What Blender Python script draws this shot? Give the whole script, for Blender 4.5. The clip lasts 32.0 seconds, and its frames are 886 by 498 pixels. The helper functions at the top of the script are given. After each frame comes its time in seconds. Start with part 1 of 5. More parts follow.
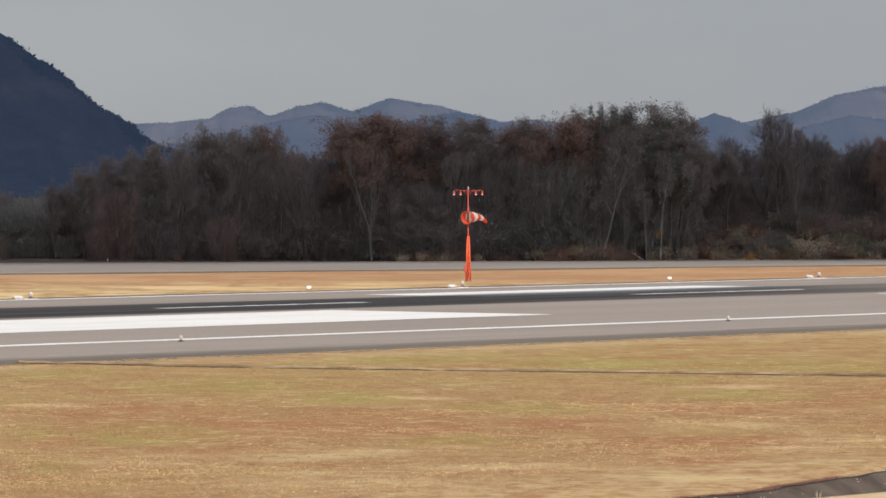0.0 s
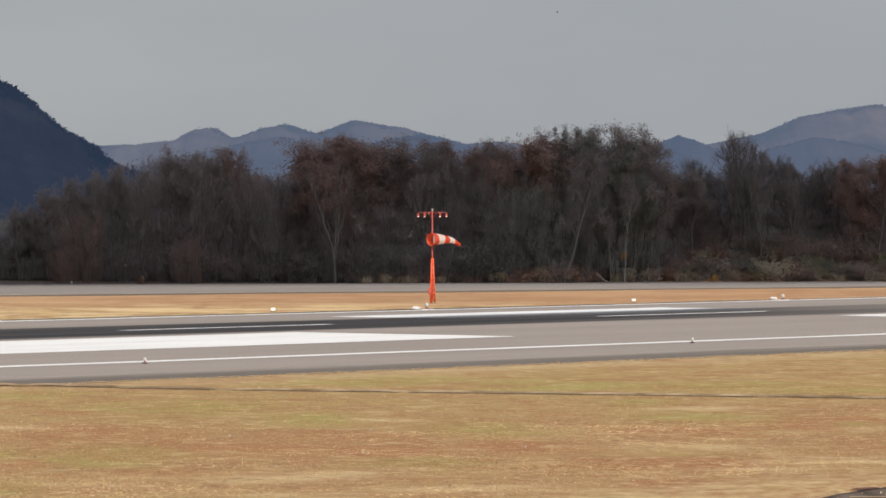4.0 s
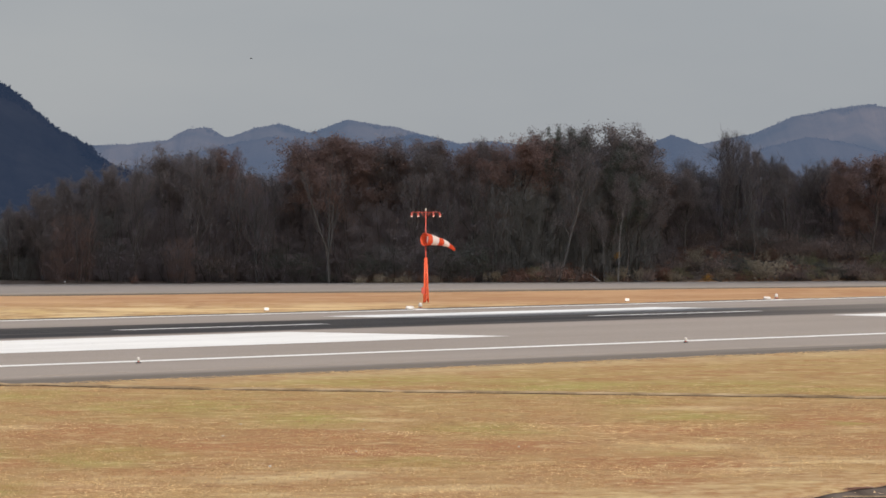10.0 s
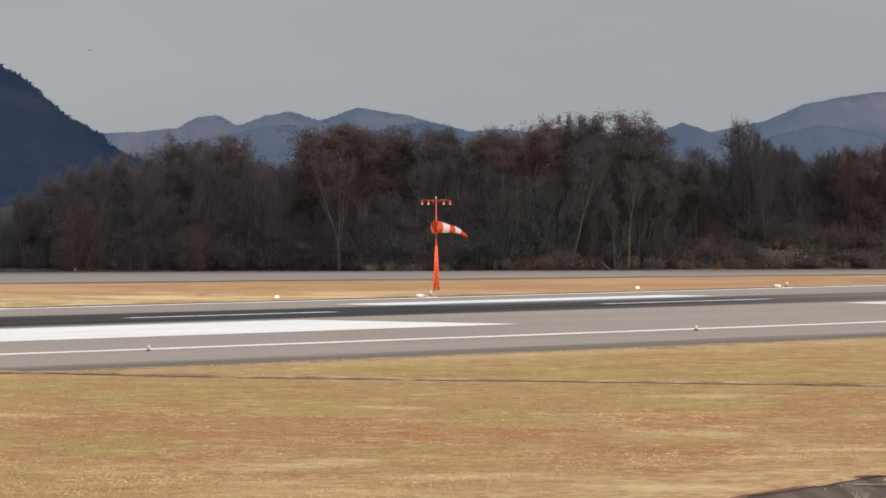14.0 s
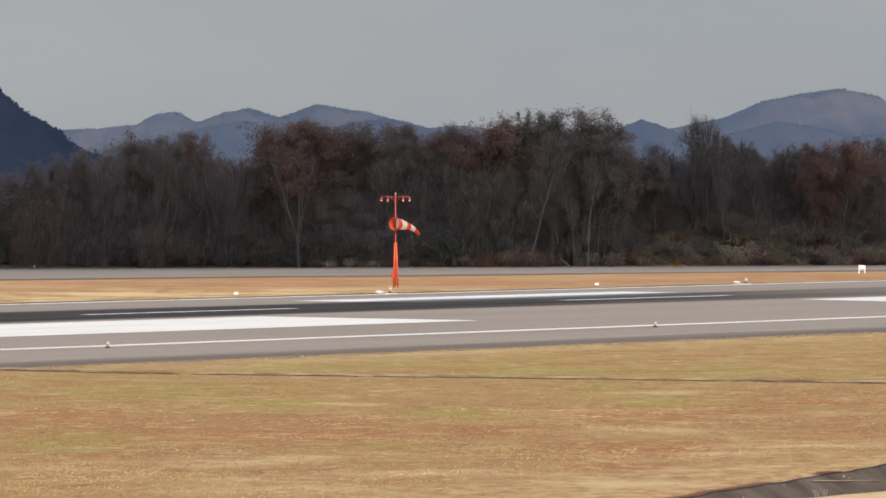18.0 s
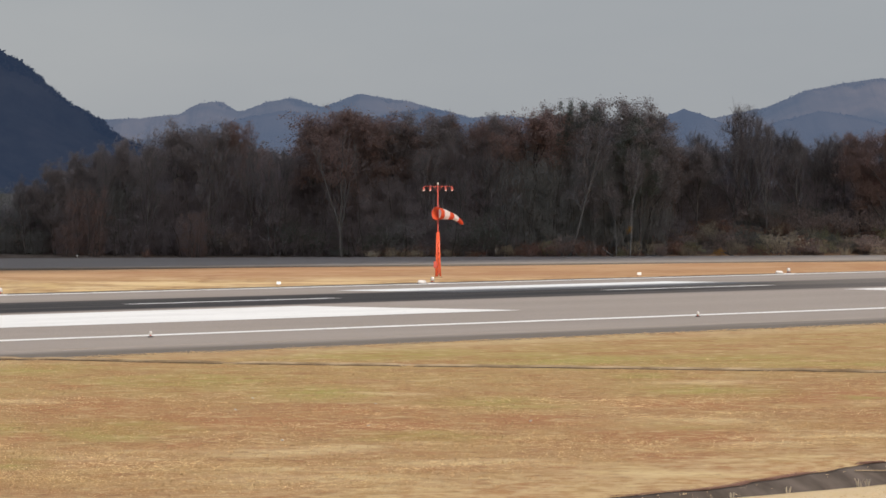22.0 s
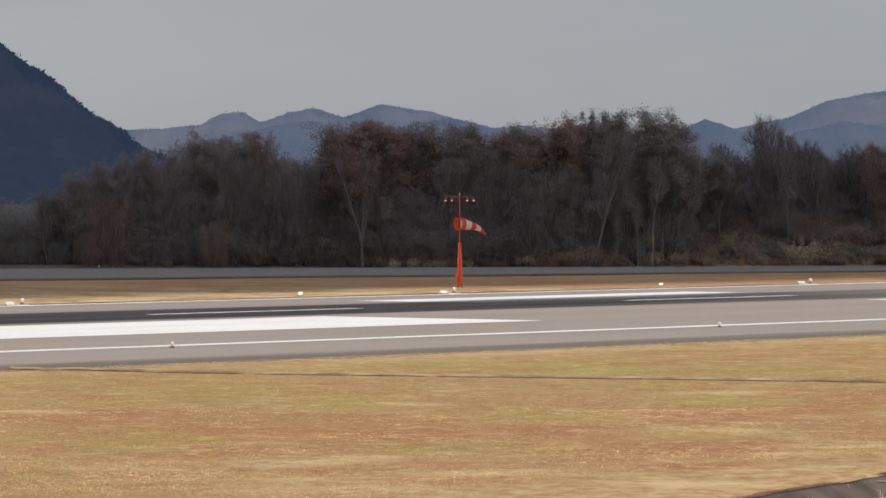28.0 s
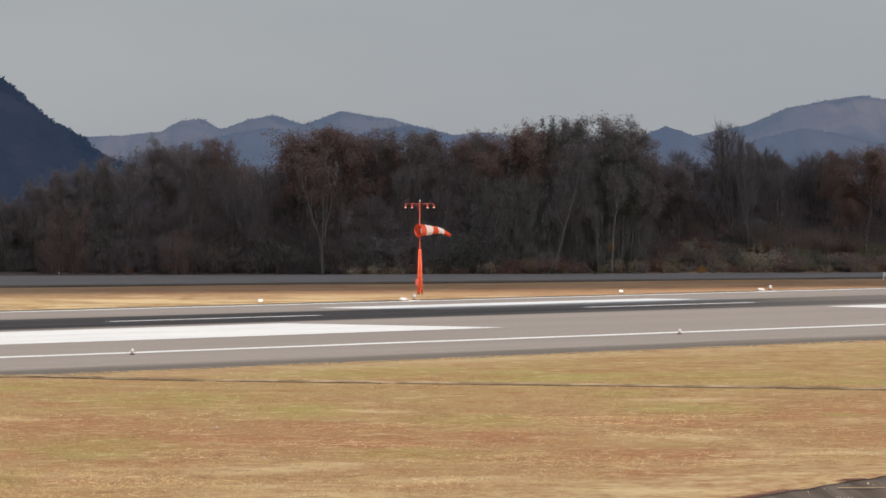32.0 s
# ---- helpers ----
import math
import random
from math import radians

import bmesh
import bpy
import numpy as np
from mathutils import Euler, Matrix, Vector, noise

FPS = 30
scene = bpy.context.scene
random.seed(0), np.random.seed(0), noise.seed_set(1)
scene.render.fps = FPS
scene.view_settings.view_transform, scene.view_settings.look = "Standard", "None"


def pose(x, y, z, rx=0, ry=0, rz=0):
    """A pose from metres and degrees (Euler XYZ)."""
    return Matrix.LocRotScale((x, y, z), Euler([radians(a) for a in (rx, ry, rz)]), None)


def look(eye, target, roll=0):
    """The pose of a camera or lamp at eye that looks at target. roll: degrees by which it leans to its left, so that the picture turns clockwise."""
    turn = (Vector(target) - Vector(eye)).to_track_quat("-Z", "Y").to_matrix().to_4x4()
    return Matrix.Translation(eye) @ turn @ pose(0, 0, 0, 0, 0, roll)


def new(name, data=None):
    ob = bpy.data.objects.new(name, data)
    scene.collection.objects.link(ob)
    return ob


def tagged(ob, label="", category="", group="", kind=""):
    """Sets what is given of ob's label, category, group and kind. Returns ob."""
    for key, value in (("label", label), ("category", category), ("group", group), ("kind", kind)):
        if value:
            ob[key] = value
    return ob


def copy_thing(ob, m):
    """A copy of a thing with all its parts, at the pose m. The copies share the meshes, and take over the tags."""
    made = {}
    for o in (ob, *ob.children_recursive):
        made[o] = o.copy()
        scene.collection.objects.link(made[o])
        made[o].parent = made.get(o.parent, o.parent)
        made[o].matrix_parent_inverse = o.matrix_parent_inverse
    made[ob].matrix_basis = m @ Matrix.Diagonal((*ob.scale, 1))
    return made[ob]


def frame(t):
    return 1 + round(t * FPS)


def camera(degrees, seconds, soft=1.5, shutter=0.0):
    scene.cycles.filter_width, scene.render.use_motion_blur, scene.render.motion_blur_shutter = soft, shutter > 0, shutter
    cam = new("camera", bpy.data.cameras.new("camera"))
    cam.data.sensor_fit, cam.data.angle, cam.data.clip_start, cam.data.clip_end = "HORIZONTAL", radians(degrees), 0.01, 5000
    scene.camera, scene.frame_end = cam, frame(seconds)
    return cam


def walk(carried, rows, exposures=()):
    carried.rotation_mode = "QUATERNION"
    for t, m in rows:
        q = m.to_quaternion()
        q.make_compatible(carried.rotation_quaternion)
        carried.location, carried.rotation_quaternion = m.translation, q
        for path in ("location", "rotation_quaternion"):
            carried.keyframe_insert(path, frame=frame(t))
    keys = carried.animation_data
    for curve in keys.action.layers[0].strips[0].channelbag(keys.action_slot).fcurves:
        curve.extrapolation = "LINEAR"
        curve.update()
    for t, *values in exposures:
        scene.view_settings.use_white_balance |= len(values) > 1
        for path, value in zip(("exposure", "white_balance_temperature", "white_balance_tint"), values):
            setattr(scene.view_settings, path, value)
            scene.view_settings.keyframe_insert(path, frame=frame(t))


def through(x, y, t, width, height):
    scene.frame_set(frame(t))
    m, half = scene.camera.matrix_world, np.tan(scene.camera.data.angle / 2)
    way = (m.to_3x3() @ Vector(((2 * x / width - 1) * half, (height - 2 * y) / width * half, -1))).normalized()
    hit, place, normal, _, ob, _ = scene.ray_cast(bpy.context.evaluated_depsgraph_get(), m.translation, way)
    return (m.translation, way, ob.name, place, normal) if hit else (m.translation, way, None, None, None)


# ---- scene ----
# Plan: x runs along the runway, y across it and away from the camera, z = 0 at the runway's edges.
AXIS = radians(44.3)          # between the runway and the first line of sight
EYE = 7.8


def site(a, d, z=0.0):
    """The place a metres to the right of and d metres along the first line of sight."""
    return Vector((d * math.cos(AXIS) + a * math.sin(AXIS), d * math.sin(AXIS) - a * math.cos(AXIS), z))


cam = camera(12.03, 32.0, soft=1.6)
TURNS = [
    (0.0, 0.0, 0.0), (0.5, 0.213, 0.153), (1.0, 0.2, 0.318), (1.5, -0.342, 0.365), (2.0, -0.306, 0.412),
    (2.5, -0.342, 0.483), (3.0, -0.342, 0.542), (3.5, -0.448, 0.365), (5.5, -0.53, 0.248), (6.0, -0.648, 0.377),
    (6.5, -0.507, 0.483), (7.0, -0.554, 0.283), (7.5, -0.306, 0.224), (8.0, -0.401, 0.094), (8.5, -0.448, 0.318),
    (9.0, -1.12, 0.448), (9.5, -0.814, 0.201), (10.0, -0.577, 0.295), (10.5, -0.459, 0.259), (11.0, -0.401, 0.201),
    (11.5, -0.165, 0.295), (12.0, -0.283, 0.33), (12.5, -0.436, 0.342), (13.0, -0.424, 0.318), (13.5, -0.165, 0.365),
    (14.0, -0.436, 0.13), (14.5, -0.424, 0.071), (16.5, -0.353, 0.13), (17.0, -0.689, 0.053), (17.5, -0.772, 0.095),
    (18.0, -0.99, 0.083), (18.5, -0.943, 0.077), (19.0, -0.926, 0.101), (19.5, -0.218, -0.047), (20.0, -0.866, -0.053),
    (20.5, -0.754, 0.101), (21.0, -0.907, 0.018), (21.5, -0.507, 0.112), (22.0, -0.412, -0.058), (22.5, -0.566, 0.035),
    (23.0, -0.388, 0.118), (23.5, -0.365, 0.266), (24.0, -0.442, 0.201), (24.5, -0.188, 0.366), (25.0, -0.471, 0.26),
    (25.5, -0.424, 0.213), (27.5, -0.743, 0.165), (28.0, -0.117, 0.083), (28.5, -0.306, 0.201), (29.0, -0.224, 0.012),
    (29.5, -0.424, 0.024), (30.0, -0.53, -0.047), (30.5, -0.837, -0.082), (31.0, -0.519, -0.011), (31.5, -0.624, 0.189),
    (32.0, -0.66, 0.178),
]
walk(cam, [(t, pose(0, 0, EYE, 90 - 0.955 + up, 0, -45.7 + turn)) for t, turn, up in TURNS])

# ---- world and sun ----
SUN_UP, SUN_SIDE, SUN_BACK = radians(36), 0.42, -0.907
sun_flat = site(SUN_SIDE, SUN_BACK).normalized()
sun_way = Vector((sun_flat.x * math.cos(SUN_UP), sun_flat.y * math.cos(SUN_UP), math.sin(SUN_UP)))
sun = new("sun", bpy.data.lights.new("sun", "SUN"))
sun.data.energy, sun.data.angle, sun.data.color = 4.9, radians(0.53), (1.0, 0.93, 0.84)
sun.matrix_world = look(sun_way * 900, (0, 0, 0))

world = bpy.data.worlds.new("world")
scene.world = world
world.use_nodes = True
wn, wl = world.node_tree.nodes, world.node_tree.links
wn.clear()
sky = wn.new("ShaderNodeTexSky")
sky.sky_type, sky.sun_disc = "NISHITA", False
sky.sun_elevation, sky.sun_rotation = SUN_UP, math.atan2(sun_flat.x, sun_flat.y)
gain = wn.new("ShaderNodeVectorMath")
gain.operation = "SCALE"
gain.inputs["Scale"].default_value = 0.05
wl.new(sky.outputs["Color"], gain.inputs[0])
coord = wn.new("ShaderNodeTexCoord")
stretch = wn.new("ShaderNodeMapping")
stretch.inputs["Scale"].default_value = (5.0, 5.0, 16.0)
wl.new(coord.outputs["Generated"], stretch.inputs["Vector"])
cl = wn.new("ShaderNodeTexNoise")
cl.inputs["Scale"].default_value, cl.inputs["Detail"].default_value, cl.inputs["Roughness"].default_value = 1.3, 5.0, 0.5
wl.new(stretch.outputs["Vector"], cl.inputs["Vector"])
ramp = wn.new("ShaderNodeValToRGB")
ramp.color_ramp.elements[0].position, ramp.color_ramp.elements[0].color = 0.3, (0.353, 0.376, 0.408, 1)
ramp.color_ramp.elements[1].position, ramp.color_ramp.elements[1].color = 0.7, (0.408, 0.424, 0.443, 1)
wl.new(cl.outputs["Fac"], ramp.inputs["Fac"])
over = wn.new("ShaderNodeMix")
over.data_type = "RGBA"
over.inputs["Factor"].default_value = 0.9
wl.new(gain.outputs["Vector"], over.inputs["A"])
wl.new(ramp.outputs["Color"], over.inputs["B"])
bg = wn.new("ShaderNodeBackground")
wl.new(over.outputs["Result"], bg.inputs["Color"])
bg.inputs["Strength"].default_value = 1.0
wo = wn.new("ShaderNodeOutputWorld")
wl.new(bg.outputs["Background"], wo.inputs["Surface"])
scene.view_settings.exposure = 0.0


# ---- materials ----
class Nodes:
    """Short hand for building one node material."""

    def __init__(self, name):
        self.mat = bpy.data.materials.new(name)
        self.mat.use_nodes = True
        self.t = self.mat.node_tree
        self.bsdf = self.t.nodes["Principled BSDF"]
        self.place = self.t.nodes.new("ShaderNodeNewGeometry").outputs["Position"]

    def link(self, a, b):
        self.t.links.new(a, b)

    def noise(self, size, detail=4.0, rough=0.55, scale=(1, 1, 1), vec=None):
        m = self.t.nodes.new("ShaderNodeMapping")
        m.inputs["Scale"].default_value = [s / size for s in scale]
        self.link(vec or self.place, m.inputs["Vector"])
        n = self.t.nodes.new("ShaderNodeTexNoise")
        n.inputs["Scale"].default_value, n.inputs["Detail"].default_value, n.inputs["Roughness"].default_value = 1.0, detail, rough
        self.link(m.outputs["Vector"], n.inputs["Vector"])
        return n.outputs["Fac"]

    def streaks(self, size, long, angle):
        """Noise drawn out along one way on the ground."""
        m = self.t.nodes.new("ShaderNodeMapping")
        m.vector_type = "TEXTURE"
        m.inputs["Rotation"].default_value = (0, 0, radians(angle))
        m.inputs["Scale"].default_value = (size * long, size, size)
        self.link(self.place, m.inputs["Vector"])
        n = self.t.nodes.new("ShaderNodeTexNoise")
        n.inputs["Scale"].default_value, n.inputs["Detail"].default_value, n.inputs["Roughness"].default_value = 1.0, 4.0, 0.6
        self.link(m.outputs["Vector"], n.inputs["Vector"])
        return n.outputs["Fac"]

    def ramp(self, fac, *stops):
        r = self.t.nodes.new("ShaderNodeValToRGB")
        e = r.color_ramp.elements
        while len(e) < len(stops):
            e.new(0.5)
        for i, (p, c) in enumerate(stops):
            e[i].position = p
            e[i].color = (*c, 1) if len(c) == 3 else c
        self.link(fac, r.inputs["Fac"])
        return r.outputs["Color"]

    def mix(self, fac, a, b, kind="MIX"):
        m = self.t.nodes.new("ShaderNodeMix")
        m.data_type, m.blend_type = "RGBA", kind
        for v, s in ((fac, "Factor"), (a, "A"), (b, "B")):
            sock = m.inputs[s] if s == "Factor" else [i for i in m.inputs if i.name == s and i.type == "RGBA"][0]
            if isinstance(v, (int, float)):
                sock.default_value = v
            elif isinstance(v, tuple):
                sock.default_value = (*v, 1)
            else:
                self.link(v, sock)
        return [o for o in m.outputs if o.type == "RGBA"][0]

    def math(self, op, a, b=0.0, c=0.0):
        m = self.t.nodes.new("ShaderNodeMath")
        m.operation = op
        for i, v in enumerate((a, b, c)):
            if isinstance(v, (int, float)):
                m.inputs[i].default_value = v
            else:
                self.link(v, m.inputs[i])
        return m.outputs[0]

    def axis(self, k):
        s = self.t.nodes.new("ShaderNodeSeparateXYZ")
        self.link(self.place, s.inputs[0])
        return s.outputs[k]

    def step(self, v, lo, hi):
        m = self.t.nodes.new("ShaderNodeMapRange")
        m.interpolation_type = "SMOOTHSTEP"
        m.inputs["From Min"].default_value, m.inputs["From Max"].default_value = lo, hi
        self.link(v, m.inputs["Value"])
        return m.outputs["Result"]

    def bump(self, height, strength, distance):
        b = self.t.nodes.new("ShaderNodeBump")
        b.inputs["Strength"].default_value, b.inputs["Distance"].default_value = strength, distance
        self.link(height, b.inputs["Height"])
        self.link(b.outputs["Normal"], self.bsdf.inputs["Normal"])

    def done(self, colour, rough=0.8, metal=0.0, shine=None):
        if shine is not None:
            self.bsdf.inputs["Specular IOR Level"].default_value = shine
        if isinstance(colour, tuple):
            self.bsdf.inputs["Base Color"].default_value = (*colour, 1)
        else:
            self.link(colour, self.bsdf.inputs["Base Color"])
        self.bsdf.inputs["Roughness"].default_value, self.bsdf.inputs["Metallic"].default_value = rough, metal
        return self.mat


def plain(name, a, b, size=0.3, rough=0.7, metal=0.0, glow=None, power=0.0, shine=None):
    """A surface that wavers between two colours, with a little grain."""
    n = Nodes(name)
    c = n.ramp(n.noise(size), (0.3, a), (0.7, b))
    n.bump(n.noise(size * 0.2), 0.25, size * 0.05)
    if glow:
        n.bsdf.inputs["Emission Color"].default_value = (*glow, 1)
        n.bsdf.inputs["Emission Strength"].default_value = power
    return n.done(c, rough, metal, shine)


def leafy(name, *cols, through=0.25, upward=False):
    """Leaves: each island takes its own tone."""
    n = Nodes(name)
    g = n.t.nodes.new("ShaderNodeNewGeometry")
    c = n.ramp(g.outputs["Random Per Island"], *[(i / (len(cols) - 1), c) for i, c in enumerate(cols)])
    o = n.t.nodes.new("ShaderNodeObjectInfo")
    c = n.mix(0.35, c, n.ramp(o.outputs["Random"], (0.0, cols[0]), (1.0, cols[-1])))
    if upward:  # upright normals even out the shading; dark and pale tones stand in for it
        up = n.t.nodes.new("ShaderNodeCombineXYZ")
        up.inputs[1].default_value, up.inputs[2].default_value = -0.25, 0.97
        n.link(up.outputs[0], n.bsdf.inputs["Normal"])
    tr = n.t.nodes.new("ShaderNodeBsdfTranslucent")
    n.link(c, tr.inputs["Color"])
    if upward:
        mx = n.t.nodes.new("ShaderNodeAddShader")
        n.link(n.bsdf.outputs[0], mx.inputs[0])
        n.link(tr.outputs[0], mx.inputs[1])
        n.bsdf.inputs["Specular IOR Level"].default_value = 0.0
    else:
        mx = n.t.nodes.new("ShaderNodeMixShader")
        mx.inputs[0].default_value = through
        n.link(n.bsdf.outputs[0], mx.inputs[1])
        n.link(tr.outputs[0], mx.inputs[2])
    n.link(mx.outputs[0], n.t.nodes["Material Output"].inputs["Surface"])
    return n.done(c, 0.8)


def grass_ground():
    n = Nodes("dry_grass_ground")
    y = n.axis(1)
    rust, soil = (0.345, 0.165, 0.08), (0.19, 0.105, 0.055)

    def patch(size, lo, hi, share=1.0, scale=(1, 1, 1), shift=None):
        v = n.noise(size, 5, 0.65, scale)
        if shift:
            v = n.math("ADD", v, shift)
        return n.math("MULTIPLY", n.step(v, lo, hi), share)

    # patches of living grass, rusty weeds and bleached straw: across, along, half breadth, half depth
    living = [(-15.6, 170, 1.4, 6.2), (-8.3, 158, 2.3, 5.8), (-1.5, 183.6, 2.7, 6), (-3.2, 151, 1.3, 4.9), (-9, 128, 1.3, 5.3), (0.3, 125.4, 1.4, 2.4), (-10.8, 113.7, 0.6, 2.8), (-12.5, 129.5, 0.6, 3),
              (9.1, 162.5, 1.1, 3.8), (10.8, 152, 1.8, 3.9), (18.3, 172.7, 3.2, 4.0), (15.6, 148, 0.4, 1.4), (8.7, 132, 0.9, 2.3), (6.9, 176.8, 3.0, 7.4), (2.8, 144.3, 1.5, 4.1), (14, 177, 2.5, 5)]
    rusty = [(-10.4, 141, 2.4, 5), (-6.1, 132.5, 3, 4.7), (-11.4, 125, 1, 2.8), (-0.5, 131, 1.9, 3.7), (-6.6, 121, 1.3, 2.1), (-12.6, 155.5, 0.7, 1.5), (9.3, 144, 1.9, 3.5), (13.3, 149, 1.8, 5),
             (8.4, 125.6, 2.4, 3.6), (16.6, 150.4, 1.8, 2.4), (6.9, 117, 1.2, 2.9), (3.4, 134, 1.6, 4), (15.5, 133, 1.6, 3), (-2, 139, 2, 4), (7.6, 106.2, 0.9, 1.0), (9.6, 109.2, 1.0, 0.9), (11.9, 114.2, 0.4, 0.7)]
    bleached = [(-3.4, 119, 1.8, 2), (-7.8, 119, 0.9, 1.3), (-13.6, 144.5, 1, 1.3), (-0.8, 150.7, 0.8, 1.2), (0.2, 122.8, 0.8, 0.8), (-8.7, 115.5, 1.1, 1.4), (13.3, 125.8, 2.2, 1.1), (16.1, 145, 0.9, 1.4),
                (11.4, 158.3, 1.6, 1.6), (9.1, 133.3, 1.4, 2.3), (7, 109.3, 1.4, 1.4), (11.2, 130.4, 0.4, 1.3), (2.5, 114, 1.8, 1.6), (-3, 108, 2, 1.6),
                (13.7, 128.0, 1.33, 1.0), (-4.4, 117.1, 0.87, 0.7), (-2.0, 121.0, 1.0, 0.7), (-2.9, 111.7, 1.35, 0.9), (10.6, 122.3, 1.32, 0.6)]
    warp = n.t.nodes.new("ShaderNodeTexNoise")
    warp.inputs["Scale"].default_value, warp.inputs["Detail"].default_value, warp.inputs["Roughness"].default_value = 0.4, 6.0, 0.68
    n.link(n.place, warp.inputs["Vector"])
    push = n.t.nodes.new("ShaderNodeVectorMath")
    push.operation = "MULTIPLY_ADD"
    push.inputs[1].default_value = (3.6, 3.6, 0.0)
    n.link(warp.outputs["Color"], push.inputs[0])
    n.link(n.place, push.inputs[2])

    def blobs(spots, share):
        total = 0.0
        for a, d, wa, wd in spots:
            m = n.t.nodes.new("ShaderNodeMapping")
            m.vector_type = "TEXTURE"
            m.inputs["Location"].default_value = site(a, d) + Vector((1.8, 1.8, 0))
            m.inputs["Rotation"].default_value = (0, 0, AXIS)
            m.inputs["Scale"].default_value = (wd, wa * 1.5, 90)
            n.link(push.outputs[0], m.inputs["Vector"])
            far_off = n.t.nodes.new("ShaderNodeVectorMath")
            far_off.operation = "LENGTH"
            n.link(m.outputs[0], far_off.inputs[0])
            inside = n.math("SUBTRACT", 1.0, n.step(far_off.outputs["Value"], 0.0, 1.7))
            total = n.math("MAXIMUM", total, inside)
        return n.math("MULTIPLY", total, share)

    def drawn(size, long, lo, hi, share):
        return n.math("MULTIPLY", n.step(n.streaks(size, long, 44.3), lo, hi), share)

    ww = n.math("ADD", y, n.math("MULTIPLY", n.noise(10.0, 3, 0.5), 16.0))
    upper = n.step(ww, 98, 126)
    c = n.mix(drawn(3.2, 2.2, 0.38, 0.62, 0.75), (0.425, 0.278, 0.132), (0.355, 0.203, 0.105))
    olive = n.math("MULTIPLY", upper, drawn(4.5, 1.6, 0.36, 0.56, 0.75))
    c = n.mix(olive, c, (0.40, 0.288, 0.122))
    c = n.mix(blobs(rusty, 0.75), c, (0.37, 0.165, 0.083))
    c = n.mix(blobs(living, 0.95), c, (0.355, 0.30, 0.10))
    c = n.mix(blobs(bleached, 0.82), c, (0.62, 0.465, 0.26))
    c = n.mix(n.math("MULTIPLY", n.step(n.math("ADD", y, n.math("MULTIPLY", n.noise(2.0, 4, 0.6), 5.0)), 130.5, 137.5), 0.8), c, (0.52, 0.385, 0.215))
    c = n.mix(patch(4.0, 0.44, 0.64, 0.55), c, rust)
    c = n.mix(patch(2.4, 0.57, 0.66, 0.5), c, (0.60, 0.45, 0.24))
    c = n.mix(patch(1.5, 0.53, 0.66, 0.45), c, rust)
    c = n.mix(patch(0.9, 0.55, 0.65, 0.65), c, (0.60, 0.45, 0.24))
    c = n.mix(patch(0.7, 0.55, 0.65, 0.65), c, soil)
    c = n.mix(patch(0.35, 0.54, 0.66, 0.42), c, (0.60, 0.44, 0.235))
    c = n.mix(patch(0.28, 0.55, 0.67, 0.38), c, soil)
    c = n.mix(n.math("MULTIPLY", n.step(n.streaks(1.6, 2.2, -45.7), 0.60, 0.68), 0.5), c, (0.54, 0.40, 0.21))
    c = n.mix(n.math("MULTIPLY", n.math("SUBTRACT", 1.0, n.step(y, 64.5, 66.5)), 0.92), c, (0.68, 0.525, 0.335))
    c = n.mix(n.math("MULTIPLY", n.math("SUBTRACT", 1.0, n.step(n.math("ADD", y, n.math("MULTIPLY", n.noise(2.5, 5, 0.65), 12.0)), 76, 88)), drawn(0.8, 1.5, 0.4, 0.6, 0.5)), c, (0.60, 0.455, 0.255))
    # the wide field beyond the runway is drier
    far = n.step(y, 200, 214)
    dry = n.mix(drawn(4.0, 3.5, 0.36, 0.64, 1.0), (0.56, 0.39, 0.195), (0.46, 0.295, 0.148))
    dry = n.mix(drawn(2.2, 4.0, 0.46, 0.66, 0.6), dry, (0.58, 0.42, 0.24))
    dry = n.mix(drawn(1.6, 4.0, 0.50, 0.68, 0.5), dry, (0.25, 0.14, 0.08))
    dry = n.mix(patch(4.5, 0.55, 0.64, 0.7), dry, (0.62, 0.46, 0.27))
    dry = n.mix(patch(11.0, 0.52, 0.62, 0.5), dry, (0.33, 0.18, 0.095))
    dry = n.mix(patch(19.0, 0.49, 0.56, 0.8), dry, (0.72, 0.535, 0.295))
    dry = n.mix(patch(26.0, 0.53, 0.60, 0.7), dry, (0.42, 0.245, 0.13))
    dry = n.mix(patch(8.0, 0.56, 0.60, 0.6), dry, (0.74, 0.57, 0.34))
    dry = n.mix(patch(6.0, 0.58, 0.63, 0.4), dry, (0.30, 0.165, 0.08))
    along = n.math("ADD", n.math("MULTIPLY", n.axis(0), math.cos(AXIS)), n.math("MULTIPLY", y, math.sin(AXIS)))
    # redder far off; strengthened for the tint that shaded grass shows
    redder = n.step(n.math("ADD", along, n.math("MULTIPLY", n.noise(6.0, 4, 0.6), 30.0)), 312, 346)
    dry = n.mix(n.math("MULTIPLY", redder, 0.7), dry, (0.40, 0.21, 0.118))
    c = n.mix(far, c, dry)
    # leaf litter under the wood
    wood = n.step(n.math("ADD", n.math("MULTIPLY", n.axis(0), 0.695), n.math("ADD", y, n.math("MULTIPLY", n.noise(5.0), 5.0))), 473, 477)
    litter = n.mix(n.step(n.noise(1.2, 5, 0.65), 0.4, 0.65), (0.14, 0.11, 0.09), (0.21, 0.165, 0.135))
    c = n.mix(wood, c, litter)
    n.bump(n.noise(0.35, 6, 0.7), 0.9, 0.16)
    return n.done(c, 1.0, 0.0, 0.05)


